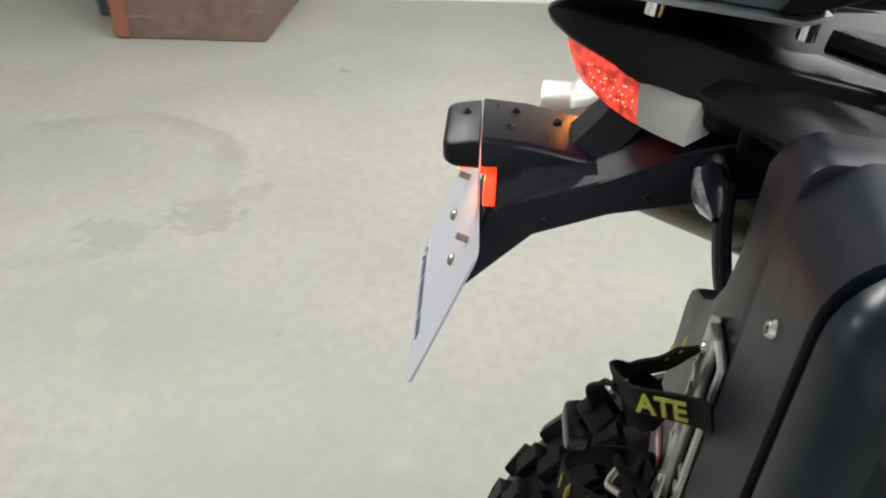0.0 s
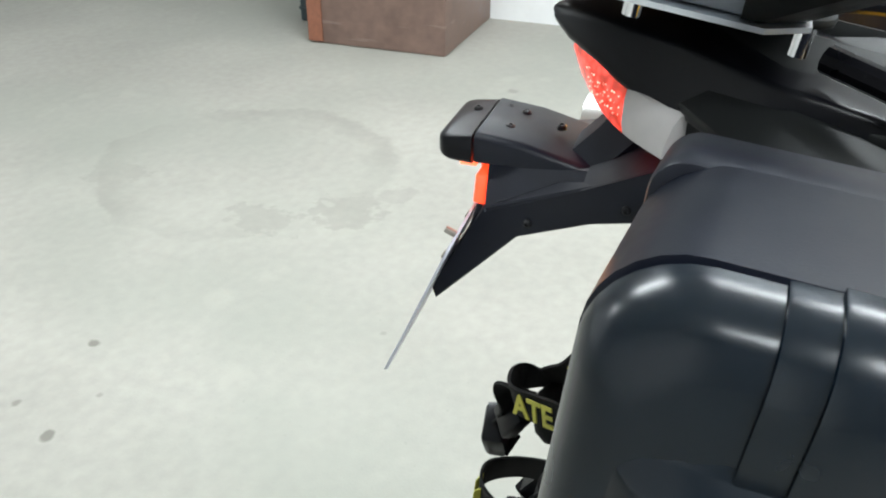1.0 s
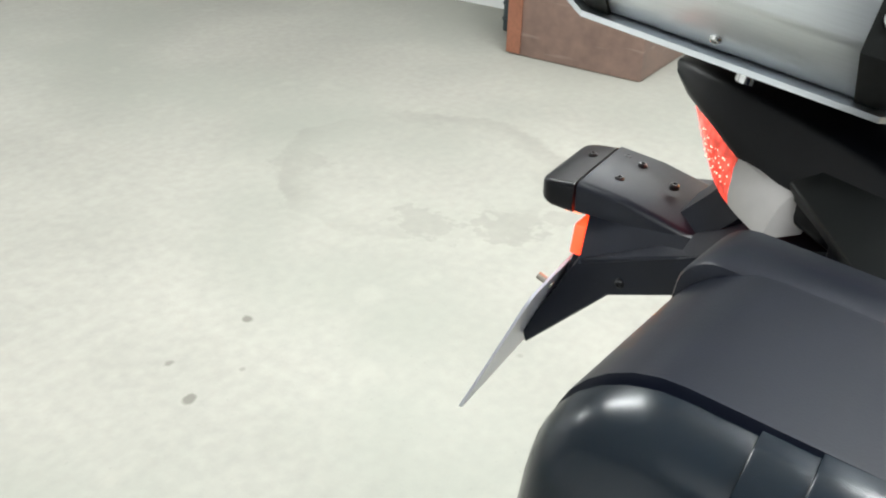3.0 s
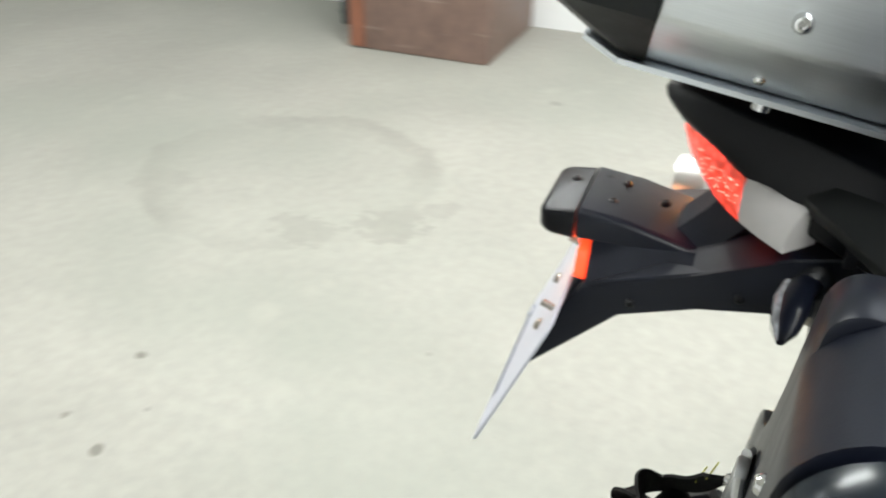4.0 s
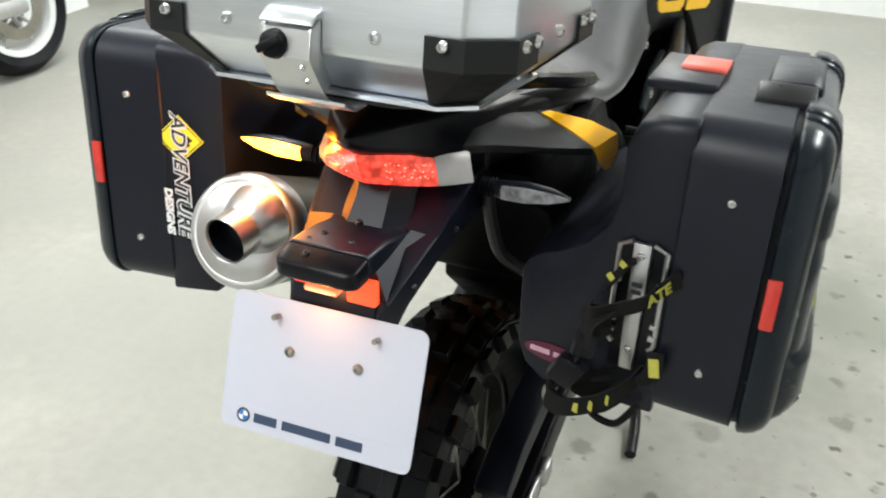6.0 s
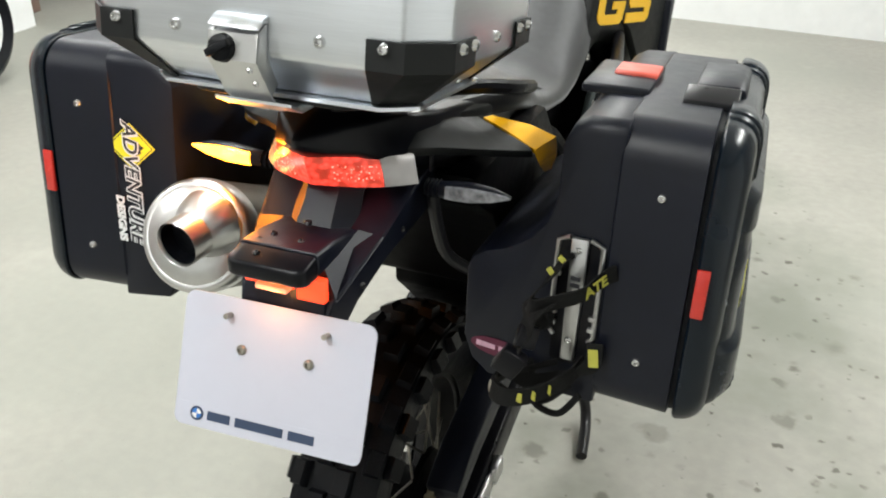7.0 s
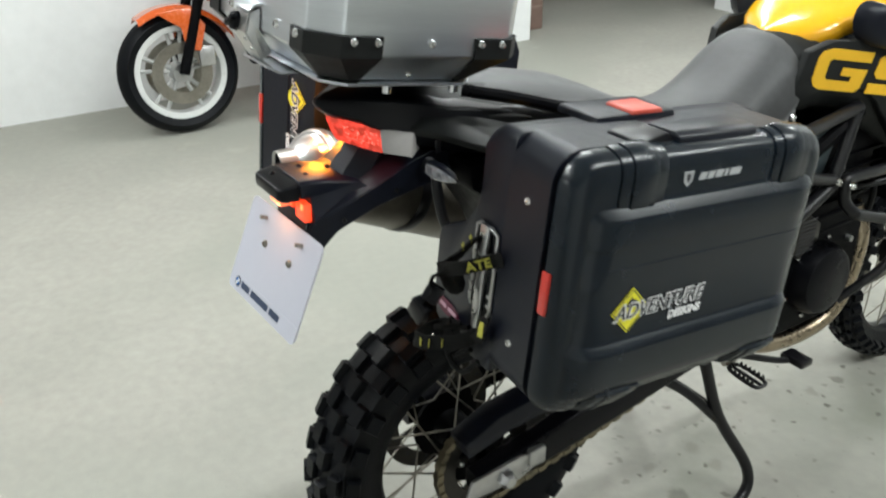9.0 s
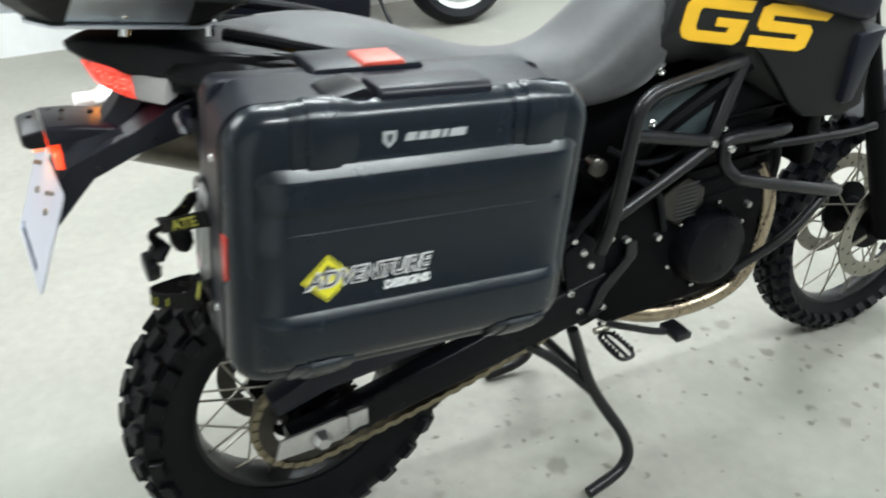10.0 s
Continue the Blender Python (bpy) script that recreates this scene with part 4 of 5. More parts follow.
# indicators
for s in (1, -1):
    prof = ((0.100, -0.108, 1.026, 0.010, 0.008), (0.118, -0.114, 1.030, 0.010, 0.010), (0.135, -0.120, 1.034, 0.013, 0.011), (0.165, -0.124, 1.038, 0.0145, 0.0122), (0.195, -0.128, 1.041, 0.011, 0.0085), (0.218, -0.133, 1.043, 0.003, 0.002))
    body = loft([[(s * x, y + a, z + b) for a, b in rrect(-w, w * 0.6, -h, h, h * 0.8, 3)] for x, y, z, w, h in prof])
    ib = part("indicator", body, M_BLACK, bike, "rear indicator on a short stalk", 50)
    lens = loft([[(s * x, y - w * 0.75 + a, z + b) for a, b in rrect(-w * 0.40, w * 0.3, -h * 0.80, h * 0.80, min(h * 0.6, w * 0.3), 3)] for x, y, z, w, h in prof[2:]])
    part("indicator_lens", lens, M_AMBER if s < 0 else M_CLEAR, ib, "flashing amber indicator lens" if s < 0 else "clear indicator lens", 50)
    if s < 0:
        bulb = bpy.data.lights.new("indicator_bulb", "POINT")
        bulb.energy, bulb.color, bulb.shadow_soft_size = 1.4, (1.0, 0.30, 0.02), 0.012
        bo = new("indicator_bulb", bulb)
        bo.location = ROOT @ Vector((-0.170, -0.160, 1.038))
    rb = B()
    for k in range(4):
        join(rb, lathe([(0.0105, -0.002), (0.013, 0), (0.0105, 0.002)], aim((s * (0.104 + 0.006 * k), -0.110 - 0.002 * k, 1.027 + 0.0012 * k), (s, 0, 0)), 12))
    part("rubber_boot", rb, M_RUBBER, ib)

# number plate carrier
CARRIER = [(-0.347, 0.850), (-0.342, 0.836), (-0.255, 0.938), (-0.19, 0.968), (-0.12, 0.989), (0.0, 1.005), (0.02, 1.045), (-0.08, 1.050), (-0.13, 1.036), (-0.19, 1.004), (-0.29, 0.957)]


def carrier_width(y):
    """Half the width between the carrier's two arms, which spread towards the front."""
    return 0.042 + (0.030 * (y + 0.342) / 0.085 if y < -0.257 else 0.030 + 0.19 * (min(y, -0.10) + 0.257))


cbm = prism(CARRIER, "x", -1.0, 1.0, 0.0)
for v in cbm.verts:
    v.co.x *= carrier_width(v.co.y)
bevel(cbm, 0.0015, 1)
car = part("plate_carrier", cbm, M_BLACK, bike, "black angular number plate carrier", 12)
part("carrier_deck", bevel(loft([[(-w, y, z0), (w, y, z0), (w, y, z1), (w - 0.006, y, z1 + 0.004), (-w + 0.006, y, z1 + 0.004), (-w, y, z1)] for y, w, z0, z1 in ((-0.303, 0.050, 0.994, 1.018), (-0.26, 0.050, 0.994, 1.013), (-0.212, 0.050, 0.992, 1.001), (-0.196, 0.048, 0.990, 0.996))]), 0.0015, 1), M_BLACK, car)
part("carrier_neck", loft([[(-w, y + 0.034, z), (-w * 0.5, y, z), (w * 0.5, y, z), (w, y + 0.034, z), (w * 0.8, y + d, z + 0.004), (-w * 0.8, y + d, z + 0.004)] for w, y, z, d in ((0.046, -0.226, 1.000, 0.06), (0.041, -0.198, 1.030, 0.06), (0.042, -0.174, 1.064, 0.08))]), M_BLACK, car, "", 20)
cap = prism(rrect(-0.049, 0.049, -0.338, -0.290, 0.013, 4), "z", 0.991, 1.019, 0.0045, 3)
for v in cap.verts:
    v.co.z += 0.10 * (v.co.y + 0.304) if v.co.z > 1.005 else 0.22 * max(0.0, -0.318 - v.co.y)
    v.co.y = min(v.co.y, -0.305)
part("end_cap", cap, M_SATIN, car, "rounded black end cap")
part("side_web", loft([[(-wb, y, zb), (wb, y, zb), (wt, y, zt), (-wt, y, zt)] for y, wb, zb, wt, zt in ((-0.288, carrier_width(-0.288) + 0.001, 0.953, 0.0485, 0.997), (-0.20, carrier_width(-0.20) + 0.001, 0.998, 0.0500, 1.001), (-0.14, carrier_width(-0.14) + 0.001, 1.030, 0.060, 1.036))]), M_BLACK, car, "", 12)
for x, y in ((-0.018, -0.318), (-0.03, -0.290), (-0.022, -0.272), (0.016, -0.278), (0.002, -0.234)):
    part("carrier_screw", moved(bolt(0.0045, 0.003), aim((x, y, 1.018), (0, 0, 1))), M_TUBE, car)
for s in (1, -1):
    for y, z in ((-0.245, 0.955), (-0.16, 0.990)):
        part("side_rivet", moved(bolt(0.004, 0.003), aim((s * carrier_width(y), y, z), (s, 0, 0))), M_TUBE, car)
# Reflector below the cap; its glow comes from the material's emission.
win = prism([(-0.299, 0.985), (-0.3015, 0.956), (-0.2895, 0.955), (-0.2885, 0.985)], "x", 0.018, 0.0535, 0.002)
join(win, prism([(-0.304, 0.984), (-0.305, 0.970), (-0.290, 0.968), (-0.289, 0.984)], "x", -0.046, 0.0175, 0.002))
part("plate_reflector", win, M_REFLGLOW, car, "orange-red rear reflector with its glow put into the material")
part("plate_bracket", prism([(-0.294, 0.970), (-0.305, 0.930), (-0.299, 0.927), (-0.284, 0.955)], "x", -0.052, 0.052, 0.002), M_BLACK, car)
part("plate_lamp", box(-0.02, 0.02, -0.325, -0.308, 0.976, 0.983, 0.002), M_PLATELAMP, car, "lit number plate lamp")
glim = bpy.data.lights.new("plate_bulb", "POINT")
glim.energy, glim.color, glim.shadow_soft_size = 0.10, (1.0, 0.36, 0.10), 0.008
new("plate_bulb", glim).location = ROOT @ Vector((0.0, -0.332, 0.966))

# number plate
PL = Matrix.Translation((0.000, -0.3385, 0.8690)) @ pose(0, 0, 0, 0, 0, 1.6) @ pose(0, 0, 0, 90 - 23.5, 0, 0)
pl = part("number_plate", moved(prism(rrect(-0.121, 0.121, -0.0815, 0.0815, 0.012, 4), "z", -0.0012, 0.0012), PL), M_PLATE, bike, "blank white show plate with a dealer strip")
part("plate_foot", moved(prism(rrect(-0.121, 0.121, -0.0818, -0.053, 0.010, 4), "z", 0.0008, 0.0016), PL), M_PLATE, pl)
for x, y in ((-0.061, 0.0605), (0.063, 0.0605)):
    sc = lathe([(0, 0.012), (0.0035, 0.012), (0.0035, -0.004), (0, -0.004)], seg=10)
    part("plate_stud", moved(sc, PL @ pose(x, y, 0.001)), M_STEEL, pl)
for x, y in ((-0.042, 0.0225), (0.044, 0.0225)):
    nut = part("plate_nut", moved(bolt(0.0062, 0.004), PL @ pose(x, y, 0.0015)), M_STEEL, pl)
badge = part("badge", moved(lathe([(0, 0.0022), (0.0088, 0.0022), (0.0088, 0.0008), (0, 0.0008)], seg=24), PL @ pose(-0.091, -0.065, 0)), M_NAVY, pl)
for k in range(4):
    q = [(0, 0)] + [(0.006 * math.cos(radians(90 * k + a)), 0.006 * math.sin(radians(90 * k + a))) for a in range(0, 91, 15)]
    part("badge_quarter", moved(prism(q, "z", 0.0021, 0.0026), PL @ pose(-0.091, -0.065, 0)), M_BLUE if k % 2 else M_WHITE, badge)
for x0, x1 in ((-0.077, -0.047), (-0.040, 0.022), (0.029, 0.062)):
    part("text_bar", moved(box(x0, x1, -0.0705, -0.0595, 0.0012, 0.0022), PL), M_NAVY, pl)

# silencer
EX = Matrix.Translation((-0.202, -0.180, 0.931)) @ Vector((0.12, -0.86, 0.44)).to_track_quat("Z", "Y").to_matrix().to_4x4()
sil = lathe([(0.064, -0.45), (0.075, -0.43), (0.077, -0.05), (0.077, -0.034)], EX, 48)
si = part("silencer", sil, M_MUFFLER, bike, "heat-browned steel exhaust silencer", 40)
part("end_cone", lathe([(0.0782, -0.040), (0.0788, -0.036), (0.0788, -0.014), (0.0776, -0.006), (0.0745, -0.0005), (0.0695, 0.002), (0.066, 0.0012), (0.063, 0.003), (0.045, 0.010), (0, 0.012)], EX, 48), M_CONE, si, "satin steel silencer end cap", 40)
TP = aim((-0.176, -0.150, 0.952), (-0.10, -0.95, 0.0))
part("tailpipe", lathe([(0.0315, 0.0), (0.0315, 0.089), (0.0308, 0.091), (0.0295, 0.089), (0.029, 0.005), (0, 0.005)], TP, 32), M_CONE, si, "brushed steel tailpipe")
part("pipe_collar", lathe([(0.047, 0.022), (0.044, 0.036), (0.039, 0.047), (0.0345, 0.054), (0.0316, 0.058)], TP, 32), M_CONE, si, "", 50)
part("pipe_soot", lathe([(0, 0.064), (0.0289, 0.063), (0.0289, 0.086), (0.0284, 0.086), (0.0284, 0.065), (0, 0.065)], TP, 24), M_RUBBER, si, "sooty pipe inside")
part("silencer_band", lathe([(0.0765, -0.26), (0.0785, -0.255), (0.0785, -0.235), (0.0765, -0.23)], EX, 40), M_TUBE, si)
part("passenger_footrest_bracket", tube([(0.106, -0.098, 1.018), (0.112, -0.098, 0.975), (0.126, -0.092, 0.925), (0.165, -0.085, 0.90)], 0.0085, 10, 5), M_TUBE, bike, "black case carrier strut")



# ---- luggage ----
def adventure_sticker(parent, m, k, hh, wide, cx, small_w, small_x, black_back=False):
    """A lemon diamond with a small peak, and two words across it. k: its width; the other sizes are shares of k."""
    c = [(-0.5 * k, 0), (0, -hh * k), (0.5 * k, 0), (0, hh * k)]
    st = part("sticker", moved(prism(c, "z", 0, 0.0008), m), M_STICK, parent, "lemon diamond sticker with lettering")
    ed = B()
    for (x0, y0), (x1, y1) in zip(c, c[1:] + c[:1]):
        d = Vector((x1 - x0, y1 - y0, 0)).normalized() * 0.012 * k
        nrm = Vector((-d.y, d.x, 0)) * 1.6
        a, b = Vector((x0, y0, 0)) * 0.93, Vector((x1, y1, 0)) * 0.93
        join(ed, prism([(a.x, a.y), (b.x, b.y), (b.x + nrm.x, b.y + nrm.y), (a.x + nrm.x, a.y + nrm.y)], "z", 0.0008, 0.0012))
    part("border", moved(ed, m), M_INK, st)
    part("peak", moved(prism([(-0.16 * k, 0.08 * k), (0.0, 0.30 * k), (0.07 * k, 0.20 * k), (0.11 * k, 0.24 * k), (0.2 * k, 0.08 * k)], "z", 0.0008, 0.0012), m), M_INK, st)
    if black_back:
        x0, x1 = (cx - wide / 2 - 0.06) * k, (cx + wide / 2 + 0.06) * k
        part("backing", moved(prism([(x0, -0.24 * k), (x1, -0.24 * k), (x1, 0.26 * k), (x0, 0.26 * k)], "z", 0.0010, 0.0014), m), M_INK, st)
        part("backing_low", moved(prism([((small_x - small_w / 2 - 0.05) * k, -0.50 * k), (x1, -0.50 * k), (x1, -0.238 * k), ((small_x - small_w / 2 - 0.05) * k, -0.238 * k)], "z", 0.0010, 0.0014), m), M_INK, st)
    sh = 0.12 if black_back else 0.25
    part("outline", moved(lettering("ADVENTURE", 0.44 * k, 0.0002, sh, 0.034 * k, wide * k), m @ pose(cx * k, -0.02 * k, 0.0016)), M_WHITE, st)
    part("word", moved(lettering("ADVENTURE", 0.44 * k, 0.0002, sh, 0.004 * k, wide * k * 0.985), m @ pose(cx * k, -0.02 * k, 0.0021)), M_INK, st)
    part("small_word", moved(lettering("DESIGNS", 0.24 * k, 0.0003, 0.1, 0.014 * k, small_w * k), m @ pose(small_x * k, -0.36 * k, 0.0016)), M_WHITE, st)
    return st


CASE = ROOT @ Matrix.Translation((0, 0.1, 0.955)) @ pose(0, 0, 0, -6.5)


def slant(bm):
    """Draws the rear face back towards the lid: a case is longer outside than inside."""
    for v in bm.verts:
        v.co.y -= (v.co.x - 0.278) * 0.107 * min(1.0, max(0.0, (-0.08 - v.co.y) / 0.12))
    return bm


def side_case(s, label):
    """A hard pannier: notched inner body, outer body, bulging lid with ledges and ribs. s: 1 on the right, -1 on the left."""
    f = (lambda bm: bm) if s > 0 else mirror_x
    case = thing("side_case", CASE, label, "pannier", "side cases")
    prof = [(0.345, 0.172), (0.300, 0.170), (0.282, 0.160), (0.273, 0.135), (0.272, 0.070), (0.263, 0.038), (0.243, 0.012), (0.216, -0.006), (0.187, -0.017), (0.171, -0.029), (0.166, -0.045), (0.168, -0.14), (0.180, -0.170), (0.205, -0.188), (0.345, -0.186)]
    if s < 0:
        prof = [(0.345, 0.172), (0.275, 0.170), (0.256, 0.158), (0.250, 0.13), (0.252, -0.03), (0.262, -0.15), (0.275, -0.180), (0.345, -0.186)]
    inner = prism(prof, "y", -0.240, 0.228)
    bevel(inner, 0.036, 6, edges=[e for e in inner.edges if all(v.co.z > 0.155 for v in e.verts) and abs(e.verts[0].co.y - e.verts[1].co.y) < 1e-6])
    part("inner_body", f(slant(bevel(inner, 0.005, 2, 40))), M_BLACK, case)
    shell = loft([[(x, a, b) for a, b in rrect(-0.242 + i, 0.230 - i, -0.188 + i, 0.174 - i, 0.044, 7)] for x, i in ((0.338, 0.004), (0.342, 0.0), (0.433, 0.0), (0.4345, 0.004))])
    part("outer_body", f(slant(shell)), M_BLACK, case, "black textured case body", 40)
    seal = loft([[(x, a, b) for a, b in rrect(-0.252, 0.226, -0.184, 0.170, 0.043, 7)] for x in (0.434, 0.441)])
    part("seal", f(seal), M_RUBBER, case)
    lid = loft([[(x, a, b) for a, b in rrect(-0.258 + i, 0.236 - i, -0.194 + i, 0.177 - i, 0.046 - i * 0.3, 7)] for x, i in ((0.440, 0.004), (0.4415, 0.0015), (0.444, 0.0), (0.449, 0.0006), (0.455, 0.0030), (0.461, 0.0075), (0.466, 0.0135), (0.469, 0.0205), (0.4703, 0.028))])
    sec = [(0.455, -0.166), (0.472, -0.166), (0.485, -0.160), (0.493, -0.149), (0.4955, -0.135), (0.4957, -0.093), (0.4952, -0.0898), (0.4936, -0.0874), (0.4866, -0.0796), (0.4852, -0.0784), (0.4843, -0.076), (0.4843, 0.0), (0.4843, 0.0285), (0.4832, 0.0300), (0.4832, 0.0595), (0.4868, 0.0605), (0.4862, 0.092), (0.4855, 0.0955), (0.4838, 0.0982), (0.4732, 0.1085), (0.4714, 0.1110), (0.4706, 0.115), (0.455, 0.118)]
    face = loft([[(x - d * max(0.0, (x - 0.455) / 0.035), y, z) for x, z in sec] for y, d in ((-0.246, 0.040), (-0.234, 0.022), (-0.222, 0.0100), (-0.208, 0.0035), (-0.190, 0.0006), (-0.170, 0.0), (-0.06, 0.0), (0.06, 0.0), (0.155, 0.0), (0.174, 0.0006), (0.190, 0.0035), (0.203, 0.0100), (0.215, 0.022), (0.226, 0.040))])
    ribs = []
    top = [(0.4425, 0.1770), (0.450, 0.1763), (0.456, 0.1738), (0.4620, 0.1686), (0.4668, 0.1625), (0.4692, 0.1555), (0.4703, 0.148), (0.4703, 0.103)]
    foot = [(0.4425, -0.1940), (0.454, -0.1928), (0.466, -0.1868), (0.476, -0.176), (0.486, -0.164), (0.4925, -0.152)]
    for yc in (-0.147, 0.147):
        for line, inner, up in ((top, [(0.458, 0.103), (0.452, 0.150), (0.4425, 0.166)], 1), (foot, [(0.480, -0.140), (0.460, -0.168), (0.4425, -0.183)], -1)):
            rib = B()
            for half, off in ((0.040, 0.0026), (0.021, 0.0054)):
                out = []
                for i, (x, z) in enumerate(line):
                    p, q = line[max(0, i - 1)], line[min(len(line) - 1, i + 1)]
                    dx, dz = q[0] - p[0], q[1] - p[1]
                    k = off / math.hypot(dx, dz)
                    out.append((x - up * dz * k, z + up * dx * k))
                join(rib, prism(out + inner, "y", yc - half, yc + half, 0.0012, 2))
            ribs.append(rib)
    for piece in [lid, face] + ribs:
        for v in piece.verts:
            v.co.x += 0.008 * min(1.0, max(0.0, (v.co.x - 0.444) / 0.016))
    lid_ob = part("lid", f(lid), M_LID, case, "satin black ribbed lid", 32)
    part("lid_panel", f(face), M_LID, lid_ob, "", 32)
    for rib in ribs:
        part("rib", f(rib), M_LID, lid_ob, "", 32)
    part("hinge", f(box(0.425, 0.45, 0.17, 0.20, -0.205, -0.188, 0.003)), M_STEEL, case)
    # carrying handle and red catch on top
    part("handle", f(prism([(0.392, 0.171), (0.396, 0.186), (0.446, 0.188), (0.456, 0.183), (0.458, 0.171)], "y", -0.070, 0.085, 0.004)), M_BLACK, case, "flush carrying handle")
    part("handle_end", f(prism([(-0.135, 0.170), (-0.13, 0.178), (-0.085, 0.189), (-0.066, 0.171)], "x", 0.386, 0.450, 0.003)), M_SATIN, case)
    part("catch_base", f(prism([(-0.115, 0.168), (-0.11, 0.180), (0.040, 0.182), (0.046, 0.168)], "x", 0.262, 0.345, 0.004)), M_BLACK, case)
    ct_ = prism([(-0.048, 0.179), (-0.043, 0.186), (0.012, 0.187), (0.017, 0.179)], "x", 0.290, 0.346, 0.003)
    part("catch", f(ct_), M_REDTAB, case, "red plastic catch")
    # rear screws and reflector
    for z in (0.095, -0.112):
        part("screw", f(moved(bolt(0.006, 0.005), aim((0.390, -0.2525, z), (0, -1, 0)))), M_CHROME, case)
    part("reflector", f(moved(box(-0.0075, 0.0075, -0.003, 0.003, -0.030, 0.030, 0.002), Matrix.Translation((0.4480, -0.2575, -0.0085)))), M_REFL, case, "red reflector")
    return case


FACE_X = Matrix(((0, 0, 1, 0), (1, 0, 0, 0), (0, 1, 0, 0), (0, 0, 0, 1)))     # plane facing +x, text runs along +y
FACE_REAR = pose(0, 0, 0, 90)                                                # plane facing -y, text runs along +x

case_r = side_case(1, "black hard side case with ribbed lid and stickers")
case_l = side_case(-1, "black hard side case with a lettered sticker beside the silencer")
adventure_sticker(case_r, Matrix.Translation((0.4928, -0.1445, -0.0345)) @ FACE_X @ pose(0, 0, 0, 0, 0, 1), 0.068, 0.49, 2.55, 0.80, 0.95, 1.58)
adventure_sticker(case_l, Matrix.Translation((-0.316, -0.2448, 0.043)) @ pose(0, 0, 0, 0, 0, 6.1) @ FACE_REAR @ pose(0, 0, 0, 0, 0, -90), 0.066, 0.54, 2.80, 0.80, 1.05, 1.62)
# white maker's mark on the lid: shield and bars
mk = part("maker_mark", moved(prism([(-0.009, 0.010), (0.009, 0.010), (0.008, -0.003), (0.0, -0.0115), (-0.008, -0.003)], "z", 0, 0.0008), Matrix.Translation((0.4788, -0.066, 0.134)) @ FACE_X), M_PRINT, case_r, "pale printed shield and bars")
part("shield_core", moved(prism([(-0.004, 0.006), (0.004, 0.006), (0.003, -0.001), (0.0, -0.006), (-0.003, -0.001)], "z", 0.0006, 0.0011), Matrix.Translation((0.4788, -0.066, 0.134)) @ FACE_X), M_INK, mk)
for x0, x1 in ((0.014, 0.028), (0.031, 0.043), (0.046, 0.060), (0.064, 0.070), (0.074, 0.096)):
    part("mark_bar", moved(prism([(x0, -0.0045), (x1, -0.0045), (x1 + 0.003, 0.0055), (x0 + 0.003, 0.0055)], "z", 0, 0.0008), Matrix.Translation((0.4788, -0.060, 0.134)) @ FACE_X), M_PRINT, mk)
# crimson oval sticker on the inner corner
ov = part("oval_sticker", moved(prism([(0.037 * math.cos(a * math.pi / 12), 0.0125 * math.sin(a * math.pi / 12)) for a in range(24)], "z", 0, 0.0006), Matrix.Translation((0.215, -0.2337, -0.146)) @ pose(0, 0, 0, 0, 0, -6.1) @ FACE_REAR @ pose(0, 0, 0, 0, 0, -3)), M_CRIMSON, case_r, "dark crimson oval sticker with pinkish lettering bars")
for x0, x1 in ((-0.029, -0.003), (0.002, 0.029)):
    part("text_bar", moved(box(x0, x1, -0.0035, 0.0035, 0.0005, 0.001), Matrix.Translation((0.215, -0.2337, -0.146)) @ pose(0, 0, 0, 0, 0, -6.1) @ FACE_REAR @ pose(0, 0, 0, 0, 0, -3)), M_PINK, ov)

# steel latch on the rear of the right case
la = thing("case_latch", CASE @ Matrix.Translation((0.308, -0.2437, -0.050)) @ pose(0, 0, 0, 0, 0, -6.1), "bright steel latch screwed to a pannier", "latch")
part("centre_bar", prism([(-0.0105, 0.080), (0.0105, 0.080), (0.0085, -0.080), (-0.0085, -0.080)], "y", -0.010, -0.002, 0.002), M_SILVER, la)
for s in (1, -1):
    part("side_rail", tube([(s * 0.012, -0.006, 0.080), (s * 0.027, -0.003, 0.072), (s * 0.0275, -0.003, -0.045), (s * 0.022, -0.003, -0.052)], 0.0032, 8), M_SILVER, la)
    for z in (0.03, -0.02, -0.035):
        part("lug", box(s * 0.020, s * 0.029, -0.007, -0.001, z - 0.003, z + 0.003, 0.001), M_SILVER, la)
for z in (0.066, -0.052):
    part("latch_screw", moved(bolt(0.0042, 0.003), aim((0, -0.010, z), (0, -1, 0))), M_CHROME, la)
for z in (0.03, 0.021):
    part("window", box(-0.006, 0.006, -0.0108, -0.009, z - 0.0028, z + 0.0028), M_INK, la)
part("backing", prism(rrect(-0.024, 0.024, -0.088, 0.076, 0.006, 3), "y", -0.002, 0.0), M_SATIN, la)

# webbing strap wound round the latch, with woven letters
SM = CASE @ Matrix.Translation((0.308, -0.2437, -0.050)) @ pose(0, 0, 0, 0, 0, -6.1)
strap = thing("strap", SM, "black webbing strap with yellow woven letters, tied round a latch", "strap")
wb = ribbon([(0.046, -0.004, 0.047), (0.037, -0.0125, 0.0425), (0.0275, -0.030, 0.0355), (0.0185, -0.0465, 0.0285), (-0.003, -0.0545, 0.019), (-0.033, -0.056, 0.004), (-0.042, -0.040, 0.006), (-0.030, -0.026, 0.026), (-0.017, -0.0165, 0.048), (-0.006, -0.011, 0.062)], 0.0225, 0.0022, [(-0.16, -0.3, 0.94), (0.7, -0.2, 0.6)])
main = part("loop", wb, M_WEB, strap, "", 50)
